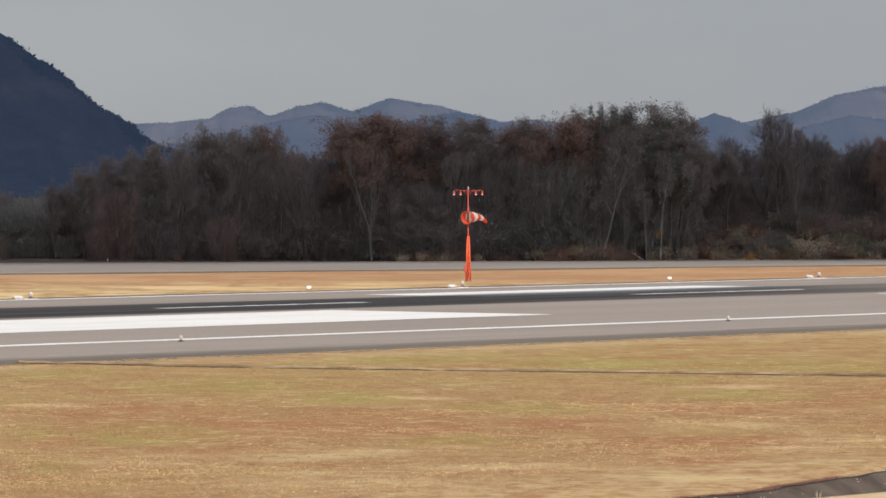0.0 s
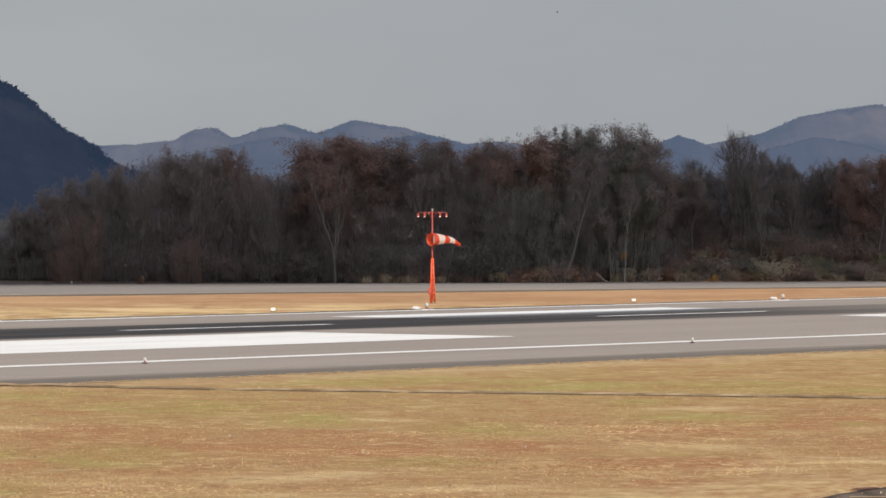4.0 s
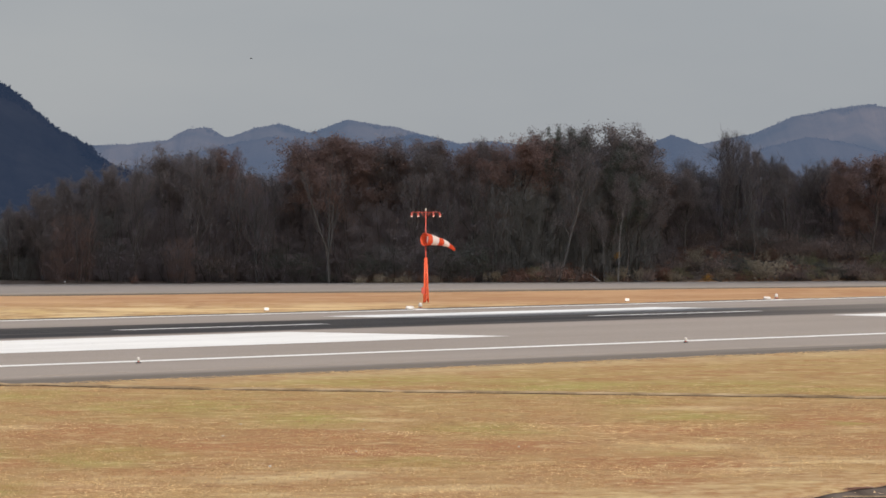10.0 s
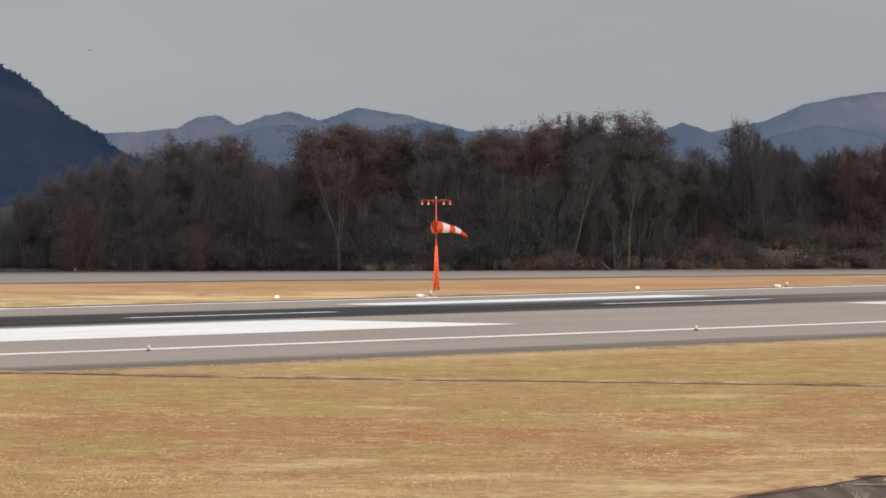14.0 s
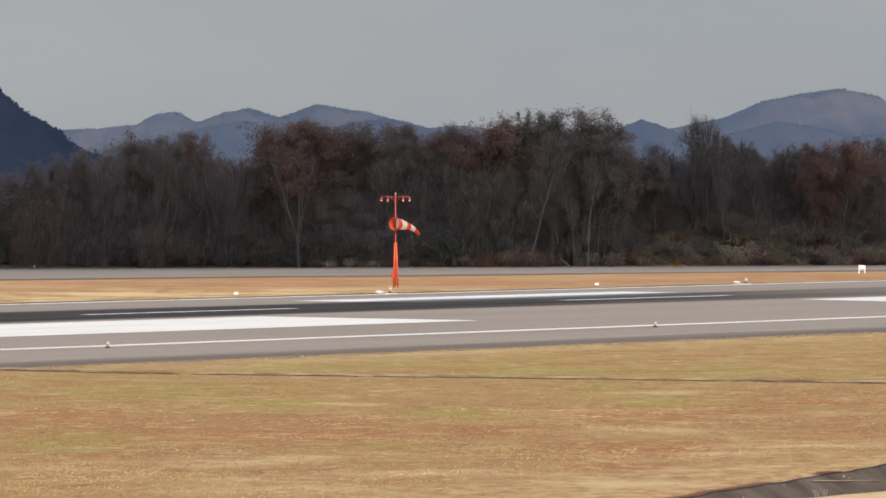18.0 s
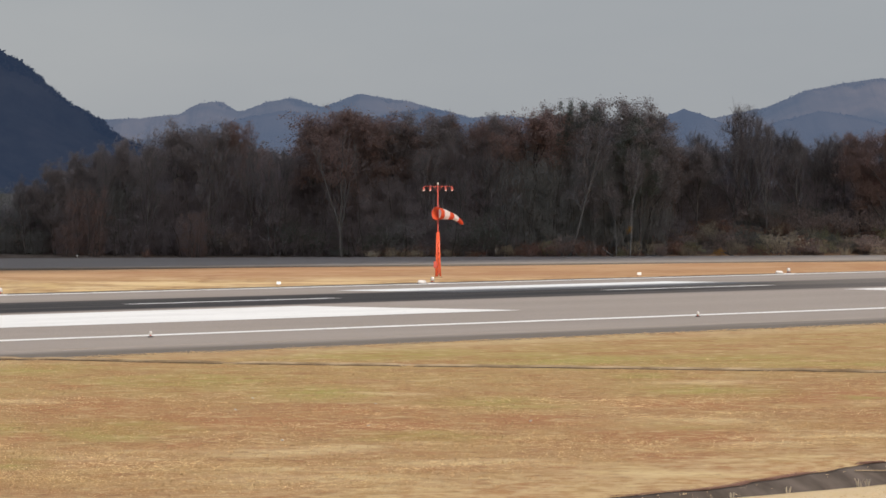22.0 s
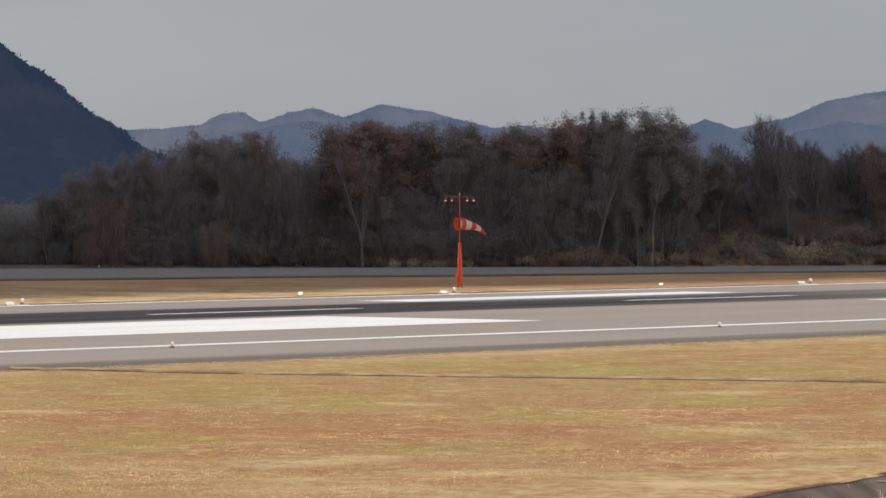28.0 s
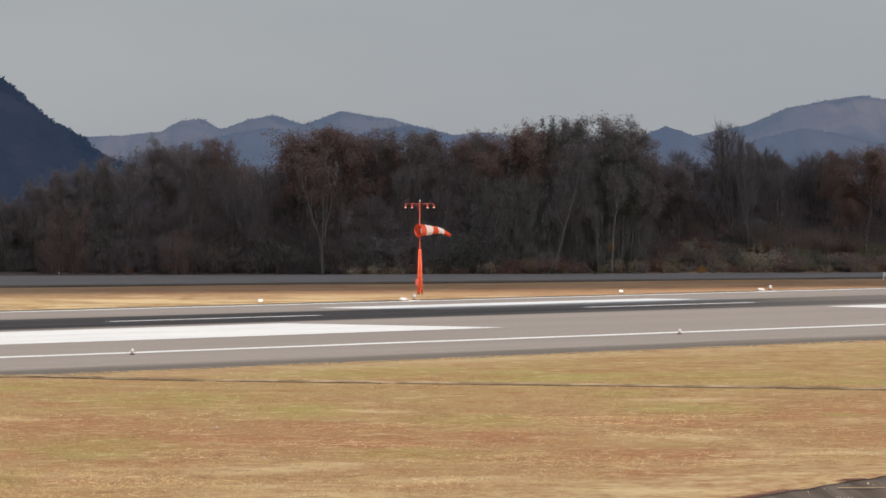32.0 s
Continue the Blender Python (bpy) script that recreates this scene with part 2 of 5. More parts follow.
def asphalt(name, a, b, rubber=False, worn=False):
    n = Nodes(name)
    c = n.ramp(n.noise(9.0, 5, 0.6, (0.15, 1, 1)), (0.32, a), (0.68, b))
    c = n.mix(n.math("MULTIPLY", n.step(n.noise(0.12, 3, 0.7), 0.4, 0.7), 0.25), c, (0.12, 0.11, 0.10))
    if worn:  # the runway's paler surface runs out over it in streaks
        y = n.math("ADD", n.axis(1), n.math("MULTIPLY", n.math("SUBTRACT", n.noise(2.6, 5, 0.65, (0.09, 1, 1)), 0.5), 5.0))
        c = n.mix(n.step(y, 139.2, 142.2), c, (0.30, 0.256, 0.226))
        c = n.mix(n.math("MULTIPLY", n.step(n.noise(0.8, 5, 0.7, (0.12, 1, 1)), 0.52, 0.66), 0.25), c, (0.075, 0.062, 0.052))
    if rubber:
        y = n.axis(1)
        wav = n.math("ADD", y, n.math("MULTIPLY", n.math("SUBTRACT", n.noise(6.0, 4, 0.6, (0.05, 1, 1)), 0.5), 3.0))
        band = n.math("MULTIPLY", n.step(wav, 174.2, 176.8), n.math("SUBTRACT", 1.0, n.step(wav, 190.0, 193.5)))
        streak = n.step(n.noise(1.3, 5, 0.65, (0.015, 1, 1)), 0.30, 0.56)
        x_fade = n.math("SUBTRACT", 1.0, n.math("MULTIPLY", n.step(n.axis(0), 195, 262), 0.62))
        k = n.math("MULTIPLY", n.math("MULTIPLY", band, n.math("ADD", n.math("MULTIPLY", streak, 0.22), 0.76)), x_fade)
        c = n.mix(k, c, (0.032, 0.031, 0.033))
    n.bump(n.noise(0.05, 3, 0.7), 0.4, 0.01)
    return n.done(c, 0.95, 0.0, 0.1)


def worn_paint():
    n = Nodes("worn_white_paint")
    c = n.ramp(n.noise(2.0, 5, 0.65, (0.2, 1, 1)), (0.25, (0.64, 0.62, 0.60)), (0.6, (0.75, 0.735, 0.715)))
    c = n.mix(n.math("MULTIPLY", n.step(n.noise(0.25, 5, 0.7, (0.3, 1, 1)), 0.58, 0.72), 0.5), c, (0.3, 0.28, 0.26))
    n.bump(n.noise(0.05), 0.3, 0.01)
    return n.done(c, 0.9, 0.0, 0.1)


def rubbered_paint():
    n = Nodes("rubbered_white_paint")
    y = n.axis(1)
    c = n.ramp(n.noise(2.0, 5, 0.65, (0.2, 1, 1)), (0.25, (0.6, 0.59, 0.58)), (0.6, (0.78, 0.78, 0.77)))
    dark = n.math("SUBTRACT", 1.0, n.step(n.math("ADD", y, n.math("MULTIPLY", n.math("SUBTRACT", n.noise(4.0, 4, 0.6, (0.06, 1, 1)), 0.5), 2.5)), 191.5, 194.5))
    streak = n.step(n.noise(1.1, 4, 0.6, (0.02, 1, 1)), 0.36, 0.5)
    c = n.mix(n.math("MULTIPLY", dark, n.math("ADD", n.math("MULTIPLY", streak, 0.35), 0.62)), c, (0.035, 0.034, 0.036))
    return n.done(c, 0.75)


def scuffed_paint():
    """Thin white paint, rubbed away by tyres towards the landing end."""
    n = Nodes("scuffed_white_paint")
    v = n.math("ADD", n.noise(4.5, 4, 0.6), n.math("MULTIPLY", n.step(n.axis(0), 128, 172), 0.42))
    c = n.mix(n.step(v, 0.58, 0.68), (0.05, 0.049, 0.05), (0.70, 0.69, 0.675))
    c = n.mix(n.math("MULTIPLY", n.step(n.noise(0.6, 4, 0.65, (0.2, 1, 1)), 0.52, 0.68), 0.4), c, (0.3, 0.29, 0.28))
    return n.done(c, 0.85, 0.0, 0.1)


def hill(name, forest, rock, haze_glow, power, size):
    """Far wooded slope; blue emission on its surface stands in for haze."""
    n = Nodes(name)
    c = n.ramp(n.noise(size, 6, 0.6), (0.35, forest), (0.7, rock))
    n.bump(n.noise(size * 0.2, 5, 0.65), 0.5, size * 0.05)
    n.bsdf.inputs["Emission Color"].default_value = (*haze_glow, 1)
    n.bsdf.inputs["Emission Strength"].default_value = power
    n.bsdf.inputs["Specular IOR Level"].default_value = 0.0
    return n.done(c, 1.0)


GRASS = grass_ground()
RUNWAY = asphalt("runway_asphalt", (0.285, 0.243, 0.214), (0.33, 0.283, 0.25), True)
SHOULDER = asphalt("shoulder_asphalt", (0.14, 0.12, 0.103), (0.18, 0.153, 0.13), worn=True)
FAR_SHOULDER = asphalt("far_shoulder_asphalt", (0.085, 0.072, 0.062), (0.15, 0.125, 0.10))
TAXI = asphalt("taxiway_asphalt", (0.235, 0.205, 0.186), (0.28, 0.245, 0.222))
PAINT, PAINT_RUB, PAINT_SCUFFED = worn_paint(), rubbered_paint(), scuffed_paint()
CONCRETE = plain("concrete", (0.36, 0.33, 0.29), (0.5, 0.47, 0.42), 0.4, 0.9)
DITCH = plain("dark_ditch_concrete", (0.055, 0.043, 0.036), (0.125, 0.10, 0.084), 1.3, 1.0, shine=0.05)
SLOT_DARK = plain("dark_slot_brown", (0.05, 0.034, 0.024), (0.11, 0.078, 0.054), 0.9, 1.0, shine=0.05)
SOIL_CONCRETE = plain("mottled_brown_concrete", (0.075, 0.05, 0.032), (0.26, 0.18, 0.10), 1.3, 1.0, shine=0.05)
KERB = plain("lichened_kerb", (0.17, 0.115, 0.065), (0.52, 0.40, 0.27), 1.9, 1.0, shine=0.05)
ORANGE = plain("orange_paint", (0.62, 0.085, 0.03), (0.72, 0.12, 0.045), 0.3, 0.5)
WHITEWASH = plain("weathered_whitewash", (0.42, 0.37, 0.34), (0.72, 0.68, 0.65), 0.25, 0.9)
WHITE = plain("white_enamel", (0.76, 0.75, 0.73), (0.84, 0.83, 0.82), 0.2, 0.45)
RED_METAL = plain("red_oxide_paint", (0.40, 0.06, 0.042), (0.48, 0.08, 0.055), 0.2, 0.55)
AMBER = plain("frosted_lamp_glass", (0.5, 0.46, 0.44), (0.62, 0.57, 0.55), 0.05, 0.15)
DARK_METAL = plain("dark_cast_metal", (0.05, 0.045, 0.042), (0.09, 0.08, 0.075), 0.1, 0.6, 0.3)
LAMP_GLASS = plain("lamp_glass", (0.85, 0.6, 0.55), (0.9, 0.7, 0.65), 0.05, 0.2, 0, (1.0, 0.55, 0.45), 0.5)
BARK = plain("grey_brown_bark", (0.075, 0.062, 0.058), (0.14, 0.12, 0.11), 0.5, 0.95)
PALE_BARK = plain("pale_bark", (0.07, 0.064, 0.061), (0.105, 0.097, 0.092), 0.5, 0.95)
TWIG = plain("grey_twigs", (0.132, 0.116, 0.116), (0.178, 0.156, 0.153), 1.2, 0.95)
LEAF_RUST = leafy("russet_leaves", (0.27, 0.196, 0.175), (0.31, 0.212, 0.185), (0.36, 0.235, 0.195), through=0.5)
LEAF_BROWN = leafy("withered_brown_leaves", (0.27, 0.232, 0.222), (0.31, 0.262, 0.25), (0.35, 0.292, 0.275), through=0.5)
# these two are paler: lift for shade and haze put into their colour
UNDER = leafy("grey_brown_twigs", (0.268, 0.232, 0.232), (0.305, 0.257, 0.255), (0.345, 0.285, 0.278), through=0.45)
DUSKY = leafy("dull_dark_leaves", (0.272, 0.268, 0.252), (0.305, 0.296, 0.276), (0.34, 0.325, 0.30), through=0.45)
LEAF_GREEN = leafy("dull_evergreen_leaves", (0.165, 0.175, 0.15), (0.185, 0.195, 0.165), (0.21, 0.216, 0.18), through=0.5)
REED = leafy("dry_reeds", (0.36, 0.30, 0.22), (0.48, 0.40, 0.29), (0.6, 0.5, 0.37), through=0.45)
SCRUB = leafy("brown_scrub", (0.30, 0.225, 0.20), (0.37, 0.28, 0.245), (0.46, 0.35, 0.30), through=0.45)
LIGHT_BARK = plain("light_bark", (0.105, 0.097, 0.092), (0.16, 0.148, 0.138), 0.4, 0.95)
WHITE_BARK = plain("whitish_bark", (0.26, 0.25, 0.24), (0.42, 0.40, 0.385), 0.6, 0.95)
STRAW = leafy("straw_blades", (0.16, 0.10, 0.05), (0.27, 0.175, 0.09), (0.43, 0.31, 0.165), through=0.0, upward=True)
BLEACHED = leafy("bleached_straw", (0.20, 0.13, 0.065), (0.37, 0.265, 0.14), (0.62, 0.48, 0.28), through=0.0, upward=True)
OLIVE = leafy("olive_leaves", (0.25, 0.235, 0.13), (0.32, 0.30, 0.17), (0.40, 0.37, 0.22), through=0.45)
YELLOW = leafy("yellow_leaves", (0.45, 0.22, 0.04), (0.55, 0.30, 0.06), (0.62, 0.36, 0.09))
RUST_GRASS = leafy("rusty_weeds", (0.25, 0.14, 0.11), (0.31, 0.172, 0.13), (0.38, 0.215, 0.155), through=0.4)


# ---- mesh helpers ----
def mesh(name, verts, faces, material, smooth=False):
    me = bpy.data.meshes.new(name)
    me.from_pydata([tuple(v) for v in verts], [], faces)
    me.materials.append(material)
    if smooth:
        me.polygons.foreach_set("use_smooth", [True] * len(me.polygons))
    me.update()
    return me


def part(name, bm, material, parent, label=""):
    """Links a bmesh (or a mesh) as one object under a thing or a part."""
    if isinstance(bm, bmesh.types.BMesh):
        me = bpy.data.meshes.new(name)
        bm.to_mesh(me)
        bm.free()
        me.materials.append(material)
    else:
        me = bm
    ob = new(name, me)
    ob.parent = parent
    return tagged(ob, label)


def thing(name, at, label, category, group="", turn=0.0):
    ob = new(name)
    ob.empty_display_size = 0.2
    ob.matrix_world = pose(at[0], at[1], at[2], 0, 0, turn)
    return tagged(ob, label, category, group)


def tube(bm, a, b, r0, r1=None, sides=10, caps=True):
    """A tapered round bar from a to b."""
    a, b = Vector(a), Vector(b)
    r1 = r0 if r1 is None else r1
    q = (b - a).to_track_quat("Z", "Y")
    rings = []
    for p, r in ((a, r0), (b, r1)):
        rings.append([bm.verts.new(p + q @ Vector((r * math.cos(k * math.tau / sides), r * math.sin(k * math.tau / sides), 0))) for k in range(sides)])
    for k in range(sides):
        bm.faces.new((rings[0][k], rings[0][(k + 1) % sides], rings[1][(k + 1) % sides], rings[1][k])).smooth = True
    if caps:
        bm.faces.new(rings[0][::-1])
        bm.faces.new(rings[1])
    return bm


def lathe(bm, profile, sides=16):
    """A turned body from (radius, height) pairs."""
    rings = [[bm.verts.new((max(r, 0.0005) * math.cos(k * math.tau / sides), max(r, 0.0005) * math.sin(k * math.tau / sides), z)) for k in range(sides)] for r, z in profile]
    for p, q in zip(rings, rings[1:]):
        for k in range(sides):
            bm.faces.new((p[k], p[(k + 1) % sides], q[(k + 1) % sides], q[k])).smooth = True
    bm.faces.new(rings[0][::-1])
    bm.faces.new(rings[-1])
    return bm


def block(bm, size, at=(0, 0, 0), bevel=0.01, turn=0.0):
    made = bmesh.ops.create_cube(bm, size=1.0, matrix=pose(*at, 0, 0, turn) @ Matrix.Diagonal((*size, 1)))
    edges = list({e for v in made["verts"] for e in v.link_edges})
    if bevel:
        bmesh.ops.bevel(bm, geom=edges, offset=bevel, segments=1, affect="EDGES")
    return bm


def slab(name, outline, low, high, material, parent=None):
    """A flat slab; outline: (x, y, z) corners in turn, z added to low and high."""
    n = len(outline)
    v = [(x, y, z + high) for x, y, z in outline] + [(x, y, z + low) for x, y, z in outline]
    f = [tuple(range(n))] + [(k, k + n, (k + 1) % n + n, (k + 1) % n) for k in range(n)]
    ob = new(name, mesh(name, v, f, material))
    ob.parent = parent
    return ob


# ---- ground: one sheet ----
def ditch_far(x):
    return 67.2 + max(0.0, min(17.0, x - 79.7)) * 0.29 + 0.25 * noise.noise((x * 0.7, 3, 0))


def ditch_near(x):
    return 65.4 + 0.25 * noise.noise((x * 0.6, 9, 0))


def mound(x, y):
    """The low bank of earth under the scrub at the wood's edge."""
    d, a = x * math.cos(AXIS) + y * math.sin(AXIS), x * math.sin(AXIS) - y * math.cos(AXIS)
    rise = max(0.0, min(1.0, (d - (386.5 + 0.19 * (a + 40))) / 11.0)) if d > 380 else 0.0
    along = 0.12 + 0.88 * max(0.0, min(1.0, (a - 9) / 20.0))
    back = max(0.0, min(1.0, (520 - d) / 60))
    return 2.7 * rise * rise * (3 - 2 * rise) * along * back * (1 + 0.25 * noise.noise((a * 0.12, d * 0.12, 0)))


def field(x, y):
    """Gentle unevenness of the mown grass."""
    return -0.02 + 0.07 * noise.noise((x * 0.05, y * 0.05, 1)) + 0.02 * noise.noise((x * 0.13, y * 0.13, 5))


def ground():
    xs = [-4000, -1500, -600, -200, 0, 40] + [60 + 0.8 * k for k in range(95)] + [140 + 3 * k for k in range(100)] + [460, 600, 1000, 2200, 5200]
    ys = [-600, -150, 0, 40, 55, 60, 63] + [None] * 6 + [76.5, 78.5] + [80 + 2 * k for k in range(28)] + [135.6, 136.4, 209.2, 210.0]
    ys += [212 + 3 * k for k in range(58)] + [400, 600, 1000, 2000, 5500]
    verts, faces = [], []
    for x in xs:
        f, n = ditch_far(x), ditch_near(x)
        cut = [(n - 0.5, 0.02), (n, -0.02), (n + 0.5, -0.75), (f - 1.3, -0.78), (f - 0.1, -0.06), (f + 0.5, 0.05)]
        k = 0
        for y in ys:
            if y is None:
                yy, z = cut[k]
                k += 1
            else:
                yy = y
                z = -0.25 if 136 < y < 209.5 else -0.02
                if 73 <= y < 135 or 211 < y < 380:
                    z = field(x, y)
                if y > 211:
                    z += mound(x, yy)
            verts.append((x, yy, z))
    m = len(ys)
    for i in range(len(xs) - 1):
        for j in range(m - 1):
            faces.append((i * m + j, (i + 1) * m + j, (i + 1) * m + j + 1, i * m + j + 1))
    ob = new("ground", mesh("ground", verts, faces, GRASS, True))
    return tagged(ob, "dry autumn grass airfield, straw, rust and green patches", "ground", kind="structure")


ground()

# ---- runway, shoulder, markings ----
X0, X1 = -900.0, 2400.0
CROWN = 0.01


def level(y):
    """Height of the runway's crowned surface."""
    return 0.29 - CROWN * abs(y - 180.1)


def strip(name, ys, material, lift=0.0, base=-0.4, x0=X0, x1=X1, steps=60, ragged=0.0):
    """A long paved strip whose surface follows level() across it."""
    verts, faces = [], []
    for i in range(steps + 1):
        x = x0 + (x1 - x0) * i / steps
        row = []
        for j, y in enumerate(ys):
            yy = y + (ragged * noise.noise((x * 0.23, 17 + j, 0)) if j in (0, len(ys) - 1) else 0)
            row.append((x, yy, (level(y) if y >= 151 else 0.0) + lift))
        verts += [(row[0][0], row[0][1], base)] + row + [(row[-1][0], row[-1][1], base)]
    m = len(ys) + 2
    for i in range(steps):
        for j in range(m - 1):
            faces.append((i * m + j, (i + 1) * m + j, (i + 1) * m + j + 1, i * m + j + 1))
    return new(name, mesh(name, verts, faces, material))


runway = tagged(strip("runway", [142.4, 151.2, 165.6, 180.1, 194.6, 209.6], RUNWAY), "worn grey asphalt runway with dark rubber deposits", "runway", kind="structure")
shoulder = tagged(strip("runway_shoulder", [136.0, 142.38], SHOULDER, -0.012, x0=-100, x1=700, steps=1600, ragged=0.7), "dark asphalt shoulder along the runway's grass edge", "shoulder", kind="structure")
tagged(strip("runway_shoulder", [209.62, 212.0], FAR_SHOULDER, 0.02, x0=-100, x1=900, steps=900, ragged=0.4), "narrow dark shoulder along the runway's far edge", "shoulder", kind="structure")


def marking(name, x0, x1, y0, y1, material=PAINT, skew=0.0, wobble=0.0, steps=None, label=""):
    """A painted bar on the runway."""
    steps = steps or max(2, int((x1 - x0) / 4))
    verts, faces = [], []
    rows = [y0, y1] if (y0 - 180.1) * (y1 - 180.1) >= 0 else [y0, 180.1, y1]
    for i in range(steps + 1):
        for y in rows:
            x = x0 + (x1 - x0) * i / steps + skew * (y - y0) / (y1 - y0)
            verts.append((x, y + wobble * noise.noise((x * 0.12, y0, 2)), level(y) + 0.012))
    m = len(rows)
    for i in range(steps):
        for j in range(m - 1):
            faces.append((i * m + j, (i + 1) * m + j, (i + 1) * m + j + 1, i * m + j + 1))
    return part(name, mesh(name, verts, faces, material), material, runway, label)


marking("edge_line", -300, 900, 151.0, 152.1, wobble=0.25, steps=400, label="thin white runway edge line")
marking("edge_line", -300, 900, 207.7, 209.4, wobble=0.3, steps=400, label="thin white runway edge line")
marking("touchdown_bar", 112, 174.9, 162.0, 173.8, skew=-6.0, label="broad white painted touchdown bar")
marking("touchdown_bar", 221.5, 285, 162.0, 173.6, skew=-2.8, label="broad white painted touchdown bar")
marking("touchdown_bar", 195.5, 229, 186.5, 198.6, PAINT_RUB, skew=0.6, label="white painted bar half covered by rubber")
for k in range(-2, 6):
    marking("centre_dash", 163.3 + 41.6 * k, 180.4 + 41.6 * k, 182.0, 183.0, PAINT_SCUFFED, label="short white centreline dash")

# ---- far taxiway, drain slot ----
pa, pb = site(-40.5, 384.3), site(42.17, 400.2)
qa, qb = site(-36.3, 344.4), site(40.0, 379.3)
da, db = (pb - pa), (qb - qa)
taxi = slab("taxiway", [(*(qa - db * 1.2).xy, 0), (*(qb + db * 0.6).xy, 0), (*(pb + da * 1.2).xy, 0), (*(pa - da * 1.2).xy, 0)], -0.3, 0.13, TAXI)
edge = slab("taxiway_shoulder", [(*(qa - db * 1.2 - Vector((1.6, 1.6, 0))).xy, 0), (*(qb + db * 0.6 - Vector((1.6, 1.6, 0))).xy, 0), (*(qb + db * 0.6).xy, 0), (*(qa - db * 1.2).xy, 0)], -0.3, 0.05, FAR_SHOULDER)
tagged(edge, "narrow dark strip beside the taxiway", "shoulder", kind="structure")
tagged(taxi, "grey asphalt taxiway in front of the wood", "taxiway", kind="structure")


def drain():
    pts = [Vector((114.6, 137.0, 0)), Vector((116.1, 134.4, 0)), Vector((118.4, 127.8, 0)), Vector((123.0, 120.2, 0)), Vector((126.1, 113.0, 0)), Vector((128.9, 107.0, 0)), Vector((130.8, 102.6, 0)), Vector((136, 90, 0))]
    fine = []
    for p, q in zip(pts, pts[1:]):
        fine += [p.lerp(q, k / 8) for k in range(8)]
    fine.append(pts[-1])
    root = thing("drain_channel", (0, 0, 0), "narrow concrete drain slot across the dry grass", "drain")
    # channel: dark strip set above the turf for the slot's dark inside
    for name, off, w, z0, z1, m in (("kerb", 0.28, 0.11, -0.3, 0.045, KERB), ("kerb", -0.31, 0.10, -0.3, -0.035, SOIL_CONCRETE), ("channel", 0.0, 0.5, -0.3, -0.03, SLOT_DARK)):
        v, f = [], []
        for i, p in enumerate(fine):
            t = (fine[min(i + 1, len(fine) - 1)] - fine[max(i - 1, 0)]).normalized()
            s = Vector((-t.y, t.x, 0))
            for o, z in ((off - w / 2, z0), (off - w / 2, z1), (off + w / 2, z1), (off + w / 2, z0)):
                v.append(p + s * o + Vector((0, 0, z + field(p.x, p.y) + 0.05 + 0.05 * noise.noise((p.x * 1.4, p.y * 1.4, 1)))))
        for i in range(len(fine) - 1):
            for j in range(3):
                f.append((i * 4 + j, i * 4 + j + 1, i * 4 + 5 + j, i * 4 + 4 + j))
        part(name, mesh(name, v, f, m), m, root)


drain()


def ditch():
    """Concrete lining of the open ditch in front of the field."""
    root = thing("ditch", (0, 0, 0), "open drainage ditch lined with dark concrete", "ditch")
    v, f = [], []
    for k in range(140):
        u = 56 + 0.45 * k
        n, e = ditch_near(u), ditch_far(u)
        w = 0.04 * noise.noise((u * 0.5, 4, 0))
        v += [(u, n + 0.04, -0.03), (u, n + 0.55, -0.72), (u, e - 1.3, -0.745 + w), (u, e - 0.7 + w, -0.36 + w), (u, e - 0.12, -0.02), (u, e + 0.06, 0.02), (u, e + 0.08, -0.1)]
    for k in range(139):
        f += [(k * 7 + j, k * 7 + 7 + j, k * 7 + 8 + j, k * 7 + 1 + j) for j in range(6)]
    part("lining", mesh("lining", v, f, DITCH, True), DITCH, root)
    bm = tube(bmesh.new(), (87.8, ditch_far(87.8) - 0.3, -0.04), (91.7, ditch_far(91.7) - 0.68, -0.27), 0.013, sides=8)
    part("pipe", bm, KERB, root, "pale tan pole lying in the ditch")


ditch()


# ---- runway lights, markers, sign ----
def edge_light(at, label):
    root = thing("runway_edge_light", at, label, "runway light", "runway edge lights")
    part("base_plate", lathe(bmesh.new(), [(0.13, 0.0), (0.13, 0.05), (0.09, 0.065)]), DARK_METAL, root)
    part("stem", tube(bmesh.new(), (0, 0, 0.04), (0, 0, 0.13), 0.05, 0.045), RED_METAL, root, "red-painted stem")
    part("housing", lathe(bmesh.new(), [(0.05, 0.11), (0.10, 0.14), (0.105, 0.18), (0.085, 0.21)]), CONCRETE, root)
    part("lens", lathe(bmesh.new(), [(0.08, 0.21), (0.085, 0.24), (0.075, 0.27), (0.04, 0.295), (0.0, 0.30)]), AMBER, root, "frosted glass lens")
    return root


near_light = edge_light((135.5, 149.8, 0.0), "short grey light with a frosted lens on the runway's edge")
for k in (-2, -1, 1, 2, 3):
    copy_thing(near_light, pose(135.5 + 40.4 * k, 149.8, 0.0))
